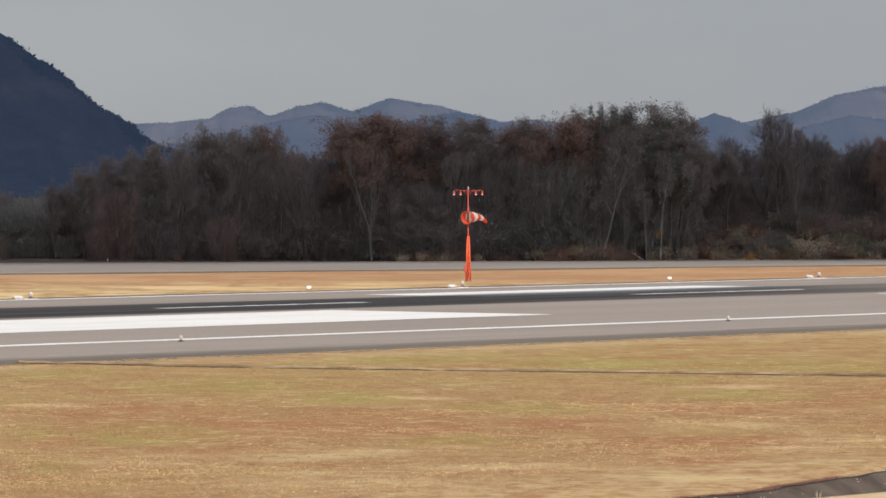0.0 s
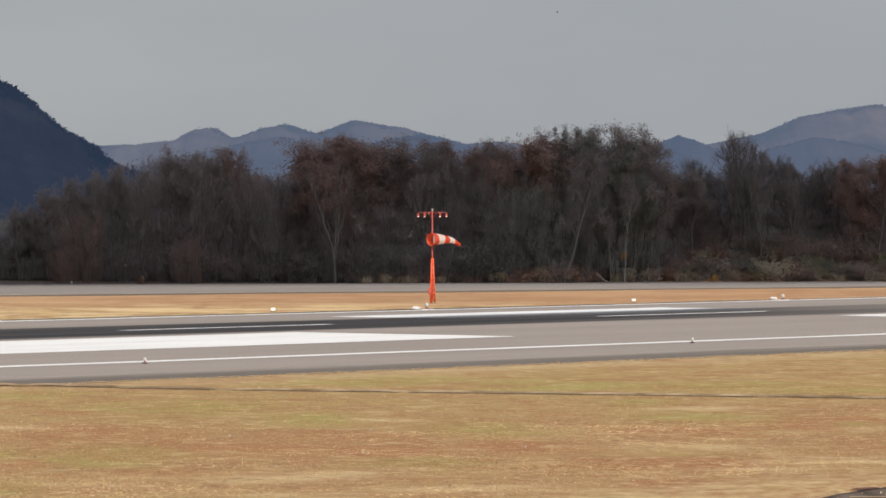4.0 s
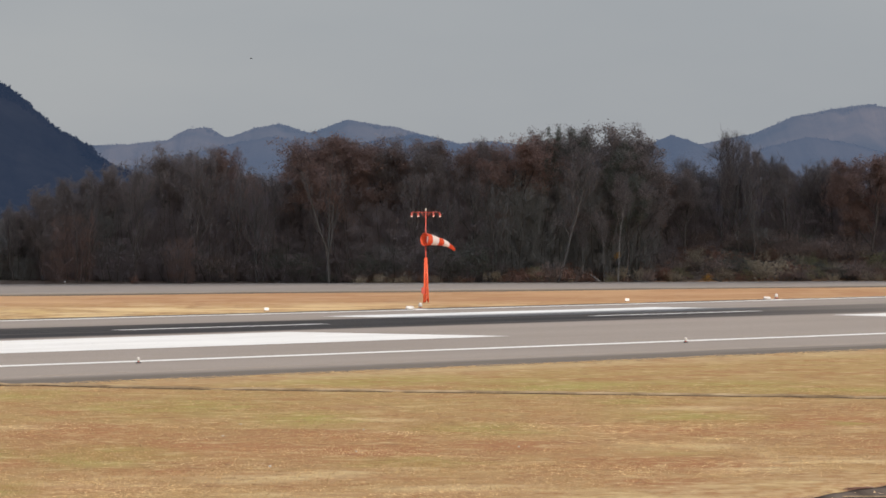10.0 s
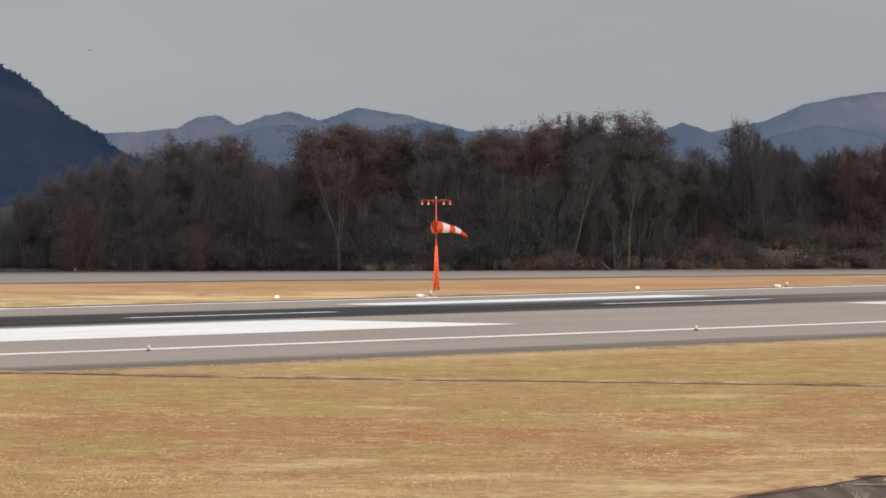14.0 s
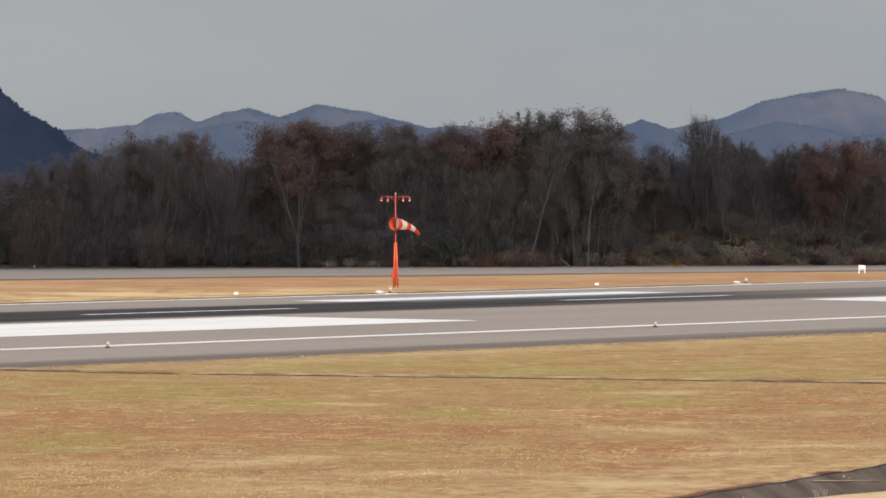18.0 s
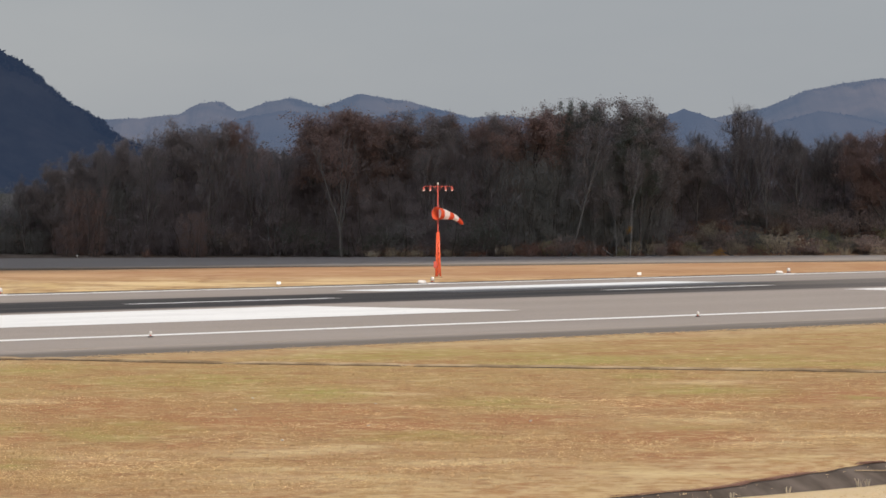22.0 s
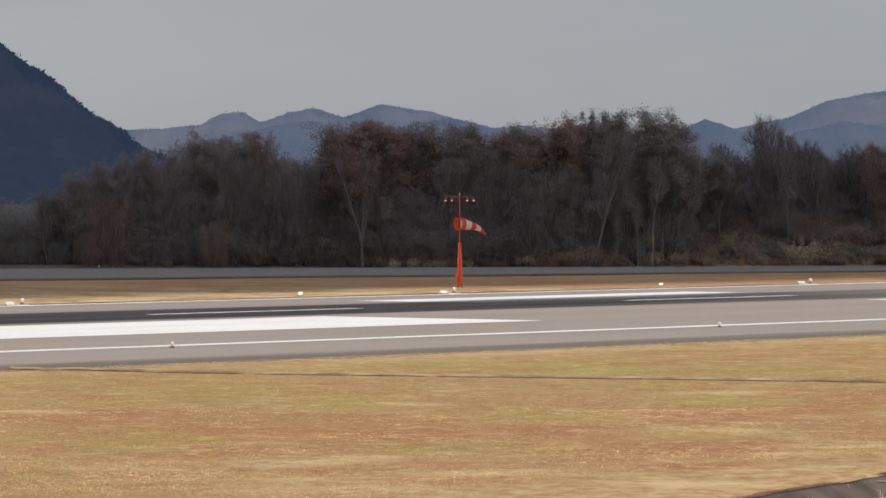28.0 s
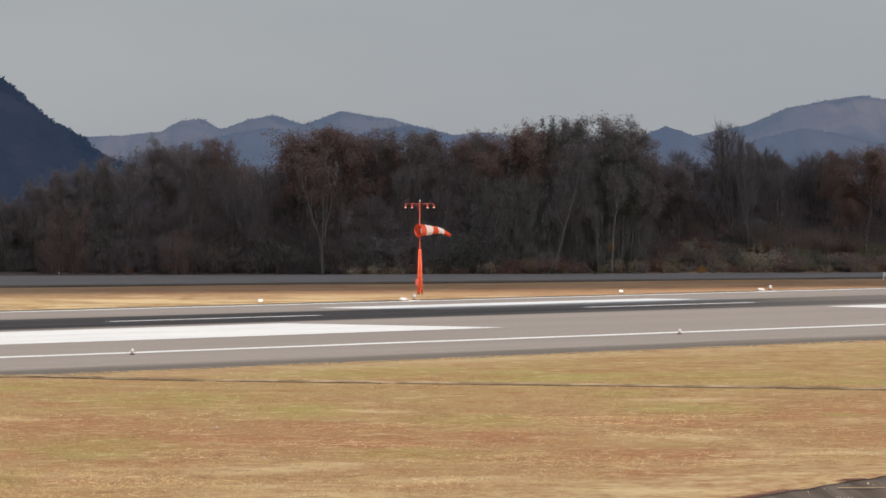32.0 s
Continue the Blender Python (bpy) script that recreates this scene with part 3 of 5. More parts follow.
for k in range(-2, 4):
    x = 176.75 + 40.36 * k
    copy_thing(near_light, pose(x, 209.55 + 0.35, 0.0) @ Matrix.Scale(1.55, 4))
    pad = thing("concrete_pad", (x - 0.75, 210.15, -0.05), "low whitewashed concrete pad beside a runway light", "concrete pad", "pads beside the far lights", -45.7)
    cover = block(bmesh.new(), (0.58, 0.5, 0.28), (-0.05, 0, 0.13), 0.08)
    bmesh.ops.subdivide_edges(cover, edges=cover.edges[:], cuts=2, use_grid_fill=True)
    for q in cover.verts:
        q.co += 0.07 * Vector(noise.noise_vector(q.co * 4 + Vector((x, 0, 0))))
    part("cover", cover, WHITEWASH, pad, "chipped whitewashed cover")
    part("footing", block(bmesh.new(), (0.95, 0.7, 0.11), (0.72, 0.1, 0.03), 0.03), WHITEWASH, pad)


def marker_box(at):
    root = thing("marker_box", at, "small white box marker on two short legs in dry grass", "marker", "white boxes beyond the runway", -45.7)
    part("box", block(bmesh.new(), (0.32, 0.16, 0.20), (0, 0, 0.21), 0.02), WHITE, root)
    for x in (-0.12, 0.12):
        part("leg", tube(bmesh.new(), (x, 0, -0.05), (x, 0, 0.15), 0.02), DARK_METAL, root)
    return root


first = marker_box((204.2, 212.4, 0.0))
for k in (-2, -1, 1, 2):
    copy_thing(first, pose(204.2 + 38.3 * k, 212.4, 0.0, 0, 0, -45.7))


def white_sign():
    at = site(43.3, 369.6)
    root = thing("white_sign", (at.x, at.y, 0.0), "small white board on two white legs in dry grass", "sign", "", -45.7)
    part("board", block(bmesh.new(), (0.62, 0.07, 0.34), (0, 0, 0.56), 0.02), WHITE, root)
    for x in (-0.26, 0.26):
        part("leg", block(bmesh.new(), (0.10, 0.09, 0.50), (x, 0.02, 0.18), 0.015), WHITE, root)
    part("crossbar", block(bmesh.new(), (0.44, 0.05, 0.05), (0, 0.02, 0.30), 0.01), WHITE, root)


white_sign()


def taxi_light(a, d, lens, label):
    p = site(a, d)
    root = thing("taxiway_light", (p.x, p.y, mound(p.x, p.y) - 0.03), label, "taxiway light", "lights along the taxiway")
    part("base_plate", lathe(bmesh.new(), [(0.12, 0.0), (0.12, 0.03), (0.05, 0.05)]), DARK_METAL, root)
    part("stem", tube(bmesh.new(), (0, 0, 0.04), (0, 0, 0.28), 0.03), CONCRETE, root)
    part("lens", lathe(bmesh.new(), [(0.06, 0.27), (0.08, 0.31), (0.07, 0.38), (0.0, 0.42)]), lens, root)


taxi_light(35.0, 401.0, RED_METAL, "small red light at the taxiway's far edge")
taxi_light(-31.0, 388.6, WHITE, "small white light at the taxiway's far edge")


# ---- pale stones in the grass ----
for x, y, r in ((95.34, 101.24, 0.045), (92.45, 92.15, 0.04), (85.78, 89.08, 0.045), (101.27, 106.65, 0.04), (101.87, 101.18, 0.035), (98.0, 90.4, 0.035)):
    bm = bmesh.new()
    bmesh.ops.create_icosphere(bm, subdivisions=2, radius=r)
    for v in bm.verts:
        v.co *= 1 + 0.35 * noise.noise(v.co * 14 + Vector((x, y, 0)))
        v.co.z *= 0.65
    me = bpy.data.meshes.new("stone")
    bm.to_mesh(me)
    bm.free()
    me.materials.append(CONCRETE)
    stone = new("stone", me)
    stone.matrix_basis = pose(x, y, field(x, y) + r * 0.35, 0, 0, 40 * x)
    tagged(stone, "small pale stone lying in the dry grass", "stone", "stones in the grass")


# ---- windsock ----
SOCK_LONG = 2.9


def sock_band(name, x0, x1, material, parent, droop=0.0, steps=4, from_x=0.0):
    """A piece of the fabric cone between two lengths from the hoop."""
    bm = bmesh.new()
    rings, sides = [], 20
    for i in range(steps + 1):
        x = x0 + (x1 - x0) * i / steps
        r = 0.49 - 0.36 * (x / SOCK_LONG) ** 0.9
        ring = []
        for k in range(sides):
            a = k * math.tau / sides
            w = 1 + 0.05 * math.sin(3 * a + 4 * x) * min(1.0, x) + 0.03 * math.sin(7 * a + 2)
            ring.append(bm.verts.new((x - from_x, r * w * math.sin(a), r * w * math.cos(a) - droop * (x - from_x) ** 2 - 0.15 * max(0.0, x - 1.7) ** 2)))
        rings.append(ring)
    for p, q in zip(rings, rings[1:]):
        for k in range(sides):
            bm.faces.new((p[k], p[(k + 1) % sides], q[(k + 1) % sides], q[k])).smooth = True
    return part(name, bm, material, parent)


def cloth(name, a, b):
    n = Nodes(name)
    c = n.ramp(n.noise(0.4), (0.3, a), (0.7, b))
    tr = n.t.nodes.new("ShaderNodeBsdfTranslucent")
    n.link(c, tr.inputs["Color"])
    mx = n.t.nodes.new("ShaderNodeMixShader")
    mx.inputs[0].default_value = 0.6
    n.link(n.bsdf.outputs[0], mx.inputs[1])
    n.link(tr.outputs[0], mx.inputs[2])
    n.link(mx.outputs[0], n.t.nodes["Material Output"].inputs["Surface"])
    return n.done(c, 0.8)


CLOTH_RED, CLOTH_WHITE = cloth("orange_cloth", (0.68, 0.09, 0.035), (0.78, 0.13, 0.05)), cloth("white_cloth", (0.80, 0.77, 0.74), (0.88, 0.86, 0.84))



def windsock():
    root = thing("windsock", (229.5, 221.3, -0.03), "orange and white windsock on an orange lighted mast", "windsock", "", -45.7)
    part("footing", block(bmesh.new(), (0.7, 0.7, 0.10), (0, 0, 0.0), 0.03), SOIL_CONCRETE, root)
    mast = root
    corners = [(math.cos(a), math.sin(a)) for a in (radians(100), radians(220), radians(340))]
    def ring(z):
        r = 0.21 - 0.135 * z / 3.5
        return [Vector((c * r, s * r, z)) for c, s in corners]
    low, high = ring(0.1), ring(3.5)
    for k in range(3):
        part("mast_leg", tube(bmesh.new(), low[k], high[k], 0.06, 0.045), ORANGE, mast)
    for i in range(8):
        a, b = ring(0.15 + 0.4 * i), ring(0.15 + 0.4 * (i + 1))
        for k in range(3):
            part("lattice_brace", tube(bmesh.new(), a[k], b[(k + 1) % 3], 0.04, sides=6), ORANGE, mast)
        for k in range(3):
            part("lattice_rung", tube(bmesh.new(), b[k], b[(k + 1) % 3], 0.03, sides=6), ORANGE, mast)
    part("control_box", block(bmesh.new(), (0.26, 0.16, 0.5), (-0.2, -0.16, 1.0), 0.02), RED_METAL, root)
    part("pole", tube(bmesh.new(), (0, 0, 0.4), (0, 0, 7.05), 0.062, 0.042, 14), RED_METAL, root)
    part("pole_cap", lathe(bmesh.new(), [(0.045, 7.04), (0.055, 7.07), (0.055, 7.2), (0.025, 7.25)]), CONCRETE, root, "pale metal cap")
    part("sleeve", lathe(bmesh.new(), [(0.07, 4.36), (0.075, 4.4), (0.075, 5.4), (0.07, 5.44)]), RED_METAL, root)
    for s in (-1, 1):
        bm = tube(bmesh.new(), (0, 0, 6.93), (0.92 * s, 0, 6.95), 0.024, sides=8)
        tube(bm, (0.92 * s, 0, 6.95), (1.03 * s, 0, 6.92), 0.024, sides=8)
        tube(bm, (1.03 * s, 0, 6.92), (1.07 * s, 0, 6.84), 0.024, sides=8)
        tube(bm, (0.58 * s, 0, 6.94), (0.58 * s, 0, 6.86), 0.02, sides=8)
        tube(bm, (0.34 * s, 0, 6.93), (0.05 * s, 0, 6.56), 0.016, sides=6)
        part("lamp_arm", bm, RED_METAL, root)
        for x in (0.58, 1.07):
            shade = bmesh.new()
            lathe(shade, [(0.022, 0.24), (0.035, 0.18), (0.085, 0.07), (0.10, 0.0), (0.09, 0.0), (0.02, 0.15)], 14)
            bmesh.ops.translate(shade, verts=shade.verts, vec=(x * s, 0, 6.68))
            sh = part("lamp_shade", shade, RED_METAL, root, "red enamel lamp shade")
            bulb = lathe(bmesh.new(), [(0.0, -0.10), (0.06, -0.075), (0.085, -0.01), (0.085, 0.03), (0.04, 0.08)], 12)
            bmesh.ops.translate(bulb, verts=bulb.verts, vec=(x * s, 0, 6.69))
            part("lamp_glass", bulb, LAMP_GLASS, sh)
    for z in (4.44, 5.34):
        part("bracket", tube(bmesh.new(), (0, 0, z), (-0.03, -0.6, z + (0.05 if z > 5 else -0.04)), 0.025, sides=8), RED_METAL, root)
    sock = part("sock", mesh("sock_hoop", *hoop(0.5, 0.022), RED_METAL, True), RED_METAL, root, "cloth wind cone in orange and white bands")
    sock.location = (-0.1, -0.6, 4.9)
    cut = [0.0, 0.5, 1.18, 1.72, 2.3, SOCK_LONG]
    for i in range(3):
        sock_band("band", cut[i] + 0.003, cut[i + 1], (CLOTH_RED, CLOTH_WHITE)[i % 2], sock, 0.05)
    for i in (3, 4):
        sock_band("tail_band", cut[i], cut[i + 1], (CLOTH_RED, CLOTH_WHITE)[i % 2], sock, 0.05)
    return root, sock


def hoop(big, small, n=24, m=8):
    v, f = [], []
    for i in range(n):
        a = i * math.tau / n
        for j in range(m):
            b = j * math.tau / m
            v.append((small * math.sin(b), (big + small * math.cos(b)) * math.sin(a), (big + small * math.cos(b)) * math.cos(a)))
    for i in range(n):
        for j in range(m):
            f.append((i * m + j, ((i + 1) % n) * m + j, ((i + 1) % n) * m + (j + 1) % m, i * m + (j + 1) % m))
    return v, f


windsock_thing, sock_part = windsock()


# ---- trees ----
class Wood:
    """Collects round limbs and leaf blades of one plant."""

    def __init__(self, seed):
        self.r = random.Random(seed)
        self.v, self.f, self.lv, self.lf = [], [], [], []

    def limb(self, pts, r0, r1, sides):
        base, n = len(self.v), len(pts)
        for i, p in enumerate(pts):
            t = (pts[min(i + 1, n - 1)] - pts[max(i - 1, 0)]).normalized()
            u = t.orthogonal().normalized()
            w = t.cross(u)
            r = r0 + (r1 - r0) * i / (n - 1)
            for k in range(sides):
                a = k * math.tau / sides
                self.v.append(p + u * (r * math.cos(a)) + w * (r * math.sin(a)))
        for i in range(n - 1):
            for k in range(sides):
                a, b = base + i * sides + k, base + i * sides + (k + 1) % sides
                self.f.append((a, b, b + sides, a + sides))

    def path(self, start, way, length, n, wild, lift):
        pts, p, d = [start], start.copy(), way.normalized()
        for _ in range(n):
            d = (d + Vector((self.r.gauss(0, wild), self.r.gauss(0, wild), self.r.gauss(0, wild) + lift))).normalized()
            p = p + d * (length / n)
            pts.append(p)
        return pts, d

    def leaf(self, p, size):
        r = self.r
        a = Vector((r.gauss(0, 1), r.gauss(0, 1), r.gauss(0, 0.7))).normalized()
        b = a.orthogonal().normalized()
        b = (Matrix.Rotation(r.uniform(0, math.tau), 3, a) @ b) * size * r.uniform(0.5, 0.8)
        a = a * size * r.uniform(0.7, 1.3)
        n = len(self.lv)
        self.lv += [p - a * 0.6 - b * 0.45, p - a * 0.5 + b * 0.7, p + a * 0.75]
        self.lf.append((n, n + 1, n + 2))

    def clump(self, p, spread, count, size):
        for _ in range(count):
            self.leaf(p + Vector((self.r.gauss(0, spread), self.r.gauss(0, spread), self.r.gauss(0, spread * 0.75))), size)

    def aside(self, d, low, high):
        u = Matrix.Rotation(self.r.uniform(0, math.tau), 3, d) @ d.orthogonal().normalized()
        a = radians(self.r.uniform(low, high))
        return d * math.cos(a) + u * math.sin(a)


def tree_meshes(seed, height, fork, spread, leaves, leaf_size, twigs, bark, leaf_mat, lean=0.0, girth=0.2, upright=0.12, seconds=7, thirds=6, fill=0.16):
    """Trunk, crown and foliage meshes of one broad tree, exactly that high; fork: height of the first limbs over the whole height."""
    w = Wood(seed)
    r = w.r
    trunk, d = w.path(Vector((0, 0, -0.2)), Vector((lean, 0, 1)), height * (0.68 if not lean else 0.75), 7, 0.07, 0.04)
    w.limb(trunk, girth, girth * 0.35, 7)
    top = len(trunk) - 1
    firsts = []
    n1 = 11
    for i in range(n1):
        h = fork + (1 - fork) * (i / (n1 - 1)) ** 0.8
        s = h * top
        k = min(int(s), top - 1)
        p = trunk[k].lerp(trunk[k + 1], s - k)
        a = w.aside(Vector((0, 0, 1)), 28, 66 - 30 * h) if i < n1 - 1 else Vector((0, 0, 1))
        ln = spread * (1.15 - 0.45 * abs(h - 0.6)) * r.uniform(0.8, 1.15)
        if h > 0.85:
            ln = height * 0.27 * r.uniform(0.85, 1.0)
        pts, dd = w.path(p, a, ln, 5, 0.13, upright)
        w.limb(pts, girth * 0.42 * (1.1 - 0.5 * h), 0.03, 5)
        firsts.append((pts, dd, ln))
    cut_v, cut_f = len(w.v), len(w.f)
    tips = []
    for pts, dd, ln in firsts:
        for _ in range(seconds):
            s = r.uniform(0.2, 1.0) * (len(pts) - 1)
            k = min(int(s), len(pts) - 2)
            p = pts[k].lerp(pts[k + 1], s - k)
            t = (pts[k + 1] - pts[k]).normalized()
            q, e = w.path(p, w.aside(t, 20, 60), ln * r.uniform(0.3, 0.55), 3, 0.16, upright)
            w.limb(q, 0.032, 0.013, 4)
            for _ in range(thirds):
                s2 = r.uniform(0.2, 1.0) * 3
                k2 = min(int(s2), 2)
                p2 = q[k2].lerp(q[k2 + 1], s2 - k2)
                g, e2 = w.path(p2, w.aside(e, 20, 65), ln * r.uniform(0.12, 0.26), 2, 0.2, upright)
                if leaves < 8:
                    w.limb(g, 0.017, 0.010, 3)
                tips.append((g[-1], e2, ln))
                for _ in range(twigs):
                    s3 = r.uniform(0, 1)
                    h3, _e = w.path(g[0].lerp(g[2], s3), w.aside(e2, 15, 60), ln * r.uniform(0.08, 0.18), 1, 0.2, upright)
                    if leaves < 8:
                        w.limb(h3, 0.012, 0.009, 3)
                    tips.append((h3[-1], e2, ln))
    if leaves:
        for p, e, ln in tips:
            w.clump(p, fill, r.randint((leaves + 1) // 2, leaves), leaf_size)
    tall = sorted(p.z for p, _, _ in tips)[int(len(tips) * 0.985)] + (0.15 if leaves else 0.0)
    f = height / tall
    for p in (*w.v, *w.lv):
        p.z *= f
    trunk_me = mesh("trunk", w.v[:cut_v], w.f[:cut_f], bark, True)
    shift = cut_v
    crown = mesh("crown", w.v[cut_v:], [tuple(i - shift for i in g) for g in w.f[cut_f:]], TWIG)
    leaf_me = mesh("foliage", w.lv, w.lf, leaf_mat) if leaves else None
    return trunk_me, crown, leaf_me


def plant(name, meshes, label, category, group):
    root = thing(name, (0, 0, -500), label, category, group)
    for me in meshes[0] if isinstance(meshes[0], list) else [meshes[0]]:
        part("trunk", me, None, root)
    tagged(part("crown", meshes[1], None, root), kind="stuff")
    if meshes[2]:
        tagged(part("foliage", meshes[2], None, root), kind="stuff")
    return root


def thicket_meshes(seed, high, wide, stems, clumps, twigs, bark, twig_mat):
    """Upright stems under a loose cloud of fine twigs, uneven in outline."""
    w = Wood(seed)
    r = w.r
    tops, trunks = [], []
    for _ in range(stems):
        w.v, w.f = [], []
        a, o = r.uniform(0, math.tau), wide * 0.45 * math.sqrt(r.random())
        p = Vector((o * math.cos(a), o * math.sin(a), -0.2))
        q, _e = w.path(p, Vector((0.18 * math.cos(a), 0.18 * math.sin(a), 1)), high * r.uniform(0.62, 0.97), 6, 0.07, 0.05)
        w.limb(q, r.uniform(0.05, 0.10), 0.018, 5)
        tops.append(q)
        trunks.append(mesh("trunk", w.v, w.f, bark, True))
    for _ in range(clumps):
        q = r.choice(tops)
        s = r.uniform(0.12, 6.0)
        k = min(int(s), 5)
        c = q[k].lerp(q[k + 1], s - k)
        h = c.z / high
        out = wide * 0.55 * math.sqrt(max(0.0, 1 - ((h - 0.42) / 0.62) ** 2)) * math.sqrt(r.random())
        a = r.uniform(0, math.tau)
        c = c * Vector((0.35, 0.35, 1)) + Vector((out * math.cos(a), out * math.sin(a), r.uniform(-0.3, 0.5)))
        sway = Vector((0.5 * math.cos(a), 0.5 * math.sin(a), 1.0))
        for _ in range(twigs):
            p = c + Vector((r.gauss(0, 0.36), r.gauss(0, 0.36), r.gauss(0, 0.42)))
            if p.z < 0.0:
                p.z = r.uniform(0.0, 0.5)
            d = (sway + Vector((r.gauss(0, 0.55), r.gauss(0, 0.55), r.gauss(0, 0.4)))).normalized() * r.uniform(0.25, 0.62)
            b = d.orthogonal().normalized()
            b = (Matrix.Rotation(r.uniform(0, math.tau), 3, d.normalized()) @ b) * r.uniform(0.022, 0.05)
            n = len(w.lv)
            w.lv += [p - b, p + b, p + d]
            w.lf.append((n, n + 1, n + 2))
    return trunks, mesh("crown", w.lv, w.lf, twig_mat), None


def forked_meshes(seed, high, fork, limbs, girth, bark):
    """A pale trunk that soon forks into a few steep limbs, nearly leafless."""
    w = Wood(seed)
    r = w.r
    trunk, d = w.path(Vector((0, 0, -0.2)), Vector((-0.12, 0, 1)), fork + 0.2, 5, 0.05, 0.03)
    w.limb(trunk, girth, girth * 0.75, 8)
    boughs = []
    for k in range(limbs):
        side = (k / (limbs - 1) - 0.5) * 2
        way = Vector((0.68 * side + r.uniform(-0.08, 0.08), r.uniform(-0.25, 0.25), 1))
        pts, e = w.path(trunk[-1 - k % 2], way, (high - fork) * r.uniform(0.75, 0.95), 7, 0.09, 0.08)
        w.limb(pts, girth * r.uniform(0.45, 0.62), 0.03, 6)
        boughs.append((pts, e))
    cut_v, cut_f = len(w.v), len(w.f)
    for pts, e in boughs:
        for _ in range(11):
            s = r.uniform(1.5, 7.0)
            k = min(int(s), 6)
            q, e2 = w.path(pts[k].lerp(pts[k + 1], s - k), w.aside(e, 20, 50), high * r.uniform(0.10, 0.2), 3, 0.14, 0.12)
            w.limb(q, 0.035, 0.014, 4)
            for _ in range(5):
                h, _e = w.path(q[r.randint(1, 3)], w.aside(e2, 20, 60), high * r.uniform(0.05, 0.1), 2, 0.16, 0.12)
                w.limb(h, 0.016, 0.009, 3)
    crown = mesh("crown", w.v[cut_v:], [tuple(i - cut_v for i in g) for g in w.f[cut_f:]], TWIG)
    return mesh("trunk", w.v[:cut_v], w.f[:cut_f], bark, True), crown, None


TREE, WOOD = "tree", "trees of the wood"
KINDS = {
    "russet": [plant("oak_tree", tree_meshes(11 + k, 13.0, 0.28, 4.4, 28, 0.125, 2, BARK, LEAF_RUST, fill=0.23), "oak tree with russet autumn leaves", TREE, WOOD) for k in range(2)],
    "brown": [plant("oak_tree", tree_meshes(21 + k, 13.0, 0.24, 4.2, 26, 0.12, 2, BARK, LEAF_BROWN, fill=0.23), "oak tree with withered brown leaves", TREE, WOOD) for k in range(2)],
    "bare": [plant("bare_tree", tree_meshes(31 + k, 13.0, 0.26, 4.2, 1, 0.09, 4, BARK, LEAF_BROWN, upright=0.2, seconds=6), "bare grey tree with fine upright twigs", TREE, WOOD) for k in range(2)],
    "green": [plant("evergreen_tree", tree_meshes(41 + k, 13.0, 0.34, 3.6, 28, 0.13, 2, BARK, LEAF_GREEN, fill=0.26), "dark evergreen tree of the wood's edge", TREE, WOOD) for k in range(2)],
    "pale": [plant("bare_tree", tree_meshes(51, 13.0, 0.30, 3.6, 1, 0.1, 3, PALE_BARK, LEAF_BROWN, upright=0.2), "nearly bare tree with a pale forked trunk", TREE, WOOD)],
    "leaning": [plant("leaning_tree", tree_meshes(61, 13.0, 0.5, 3.2, 1, 0.12, 2, LIGHT_BARK, LEAF_BROWN, lean=0.62, girth=0.18), "pale trunk leaning to one side under bare twigs", TREE, WOOD)],
    "white": [plant("slender_tree", tree_meshes(77, 13.0, 0.72, 2.2, 1, 0.12, 2, WHITE_BARK, LEAF_BROWN, girth=0.085), "slender tree with a straight whitish trunk", TREE, WOOD)],
    "landmark": [plant("oak_tree", tree_meshes(66, 13.0, 0.5, 4.9, 30, 0.125, 2, BARK, LEAF_RUST, girth=0.14, upright=0.16, fill=0.23), "round-crowned russet oak at the wood's edge", TREE, WOOD)],
    "sapling": [plant("young_tree", thicket_meshes(121 + k, 13.0, 7.5, 6, 230, 36, BARK, UNDER), "dense young tree of fine grey-brown twigs", TREE, WOOD) for k in range(4)],
    "dusky": [plant("young_tree", thicket_meshes(171 + k, 13.0, 7.0, 6, 230, 36, BARK, DUSKY), "dense young tree with dull dark green leaves", TREE, WOOD) for k in range(2)],
    "rusty": [plant("young_tree", thicket_meshes(191 + k, 13.0, 8.0, 5, 200, 30, BARK, LEAF_RUST), "bushy young tree with dull rust-brown leaves", TREE, WOOD) for k in range(2)],
    "forked": [plant("bare_tree", forked_meshes(203, 13.0, 3.3, 5, 0.2, LIGHT_BARK), "bare tree with a pale trunk forking into steep limbs", TREE, WOOD)],
    "grey_forked": [plant("bare_tree", forked_meshes(207, 13.0, 3.2, 3, 0.17, PALE_BARK), "bare tree with a grey trunk forking into steep limbs", TREE, WOOD)],
    "back_brown": [plant("oak_tree", tree_meshes(131 + k, 13.0, 0.2, 4.4, 26, 0.19, 1, BARK, LEAF_BROWN, seconds=5, thirds=4, fill=0.45), "oak tree with withered brown leaves", TREE, WOOD) for k in range(2)],
    "back_russet": [plant("oak_tree", tree_meshes(141, 13.0, 0.2, 4.4, 26, 0.19, 1, BARK, LEAF_RUST, seconds=5, thirds=4, fill=0.45), "oak tree with russet autumn leaves", TREE, WOOD)],
    "back_green": [plant("evergreen_tree", tree_meshes(151, 13.0, 0.2, 4.0, 26, 0.19, 1, BARK, LEAF_GREEN, seconds=5, thirds=4, fill=0.45), "dark evergreen tree deep in the wood", TREE, WOOD)],
    "back_bare": [plant("bare_tree", tree_meshes(161, 13.0, 0.2, 4.2, 1, 0.09, 4, BARK, LEAF_BROWN, seconds=6, thirds=5, upright=0.2), "bare grey tree deep in the wood", TREE, WOOD)],
}


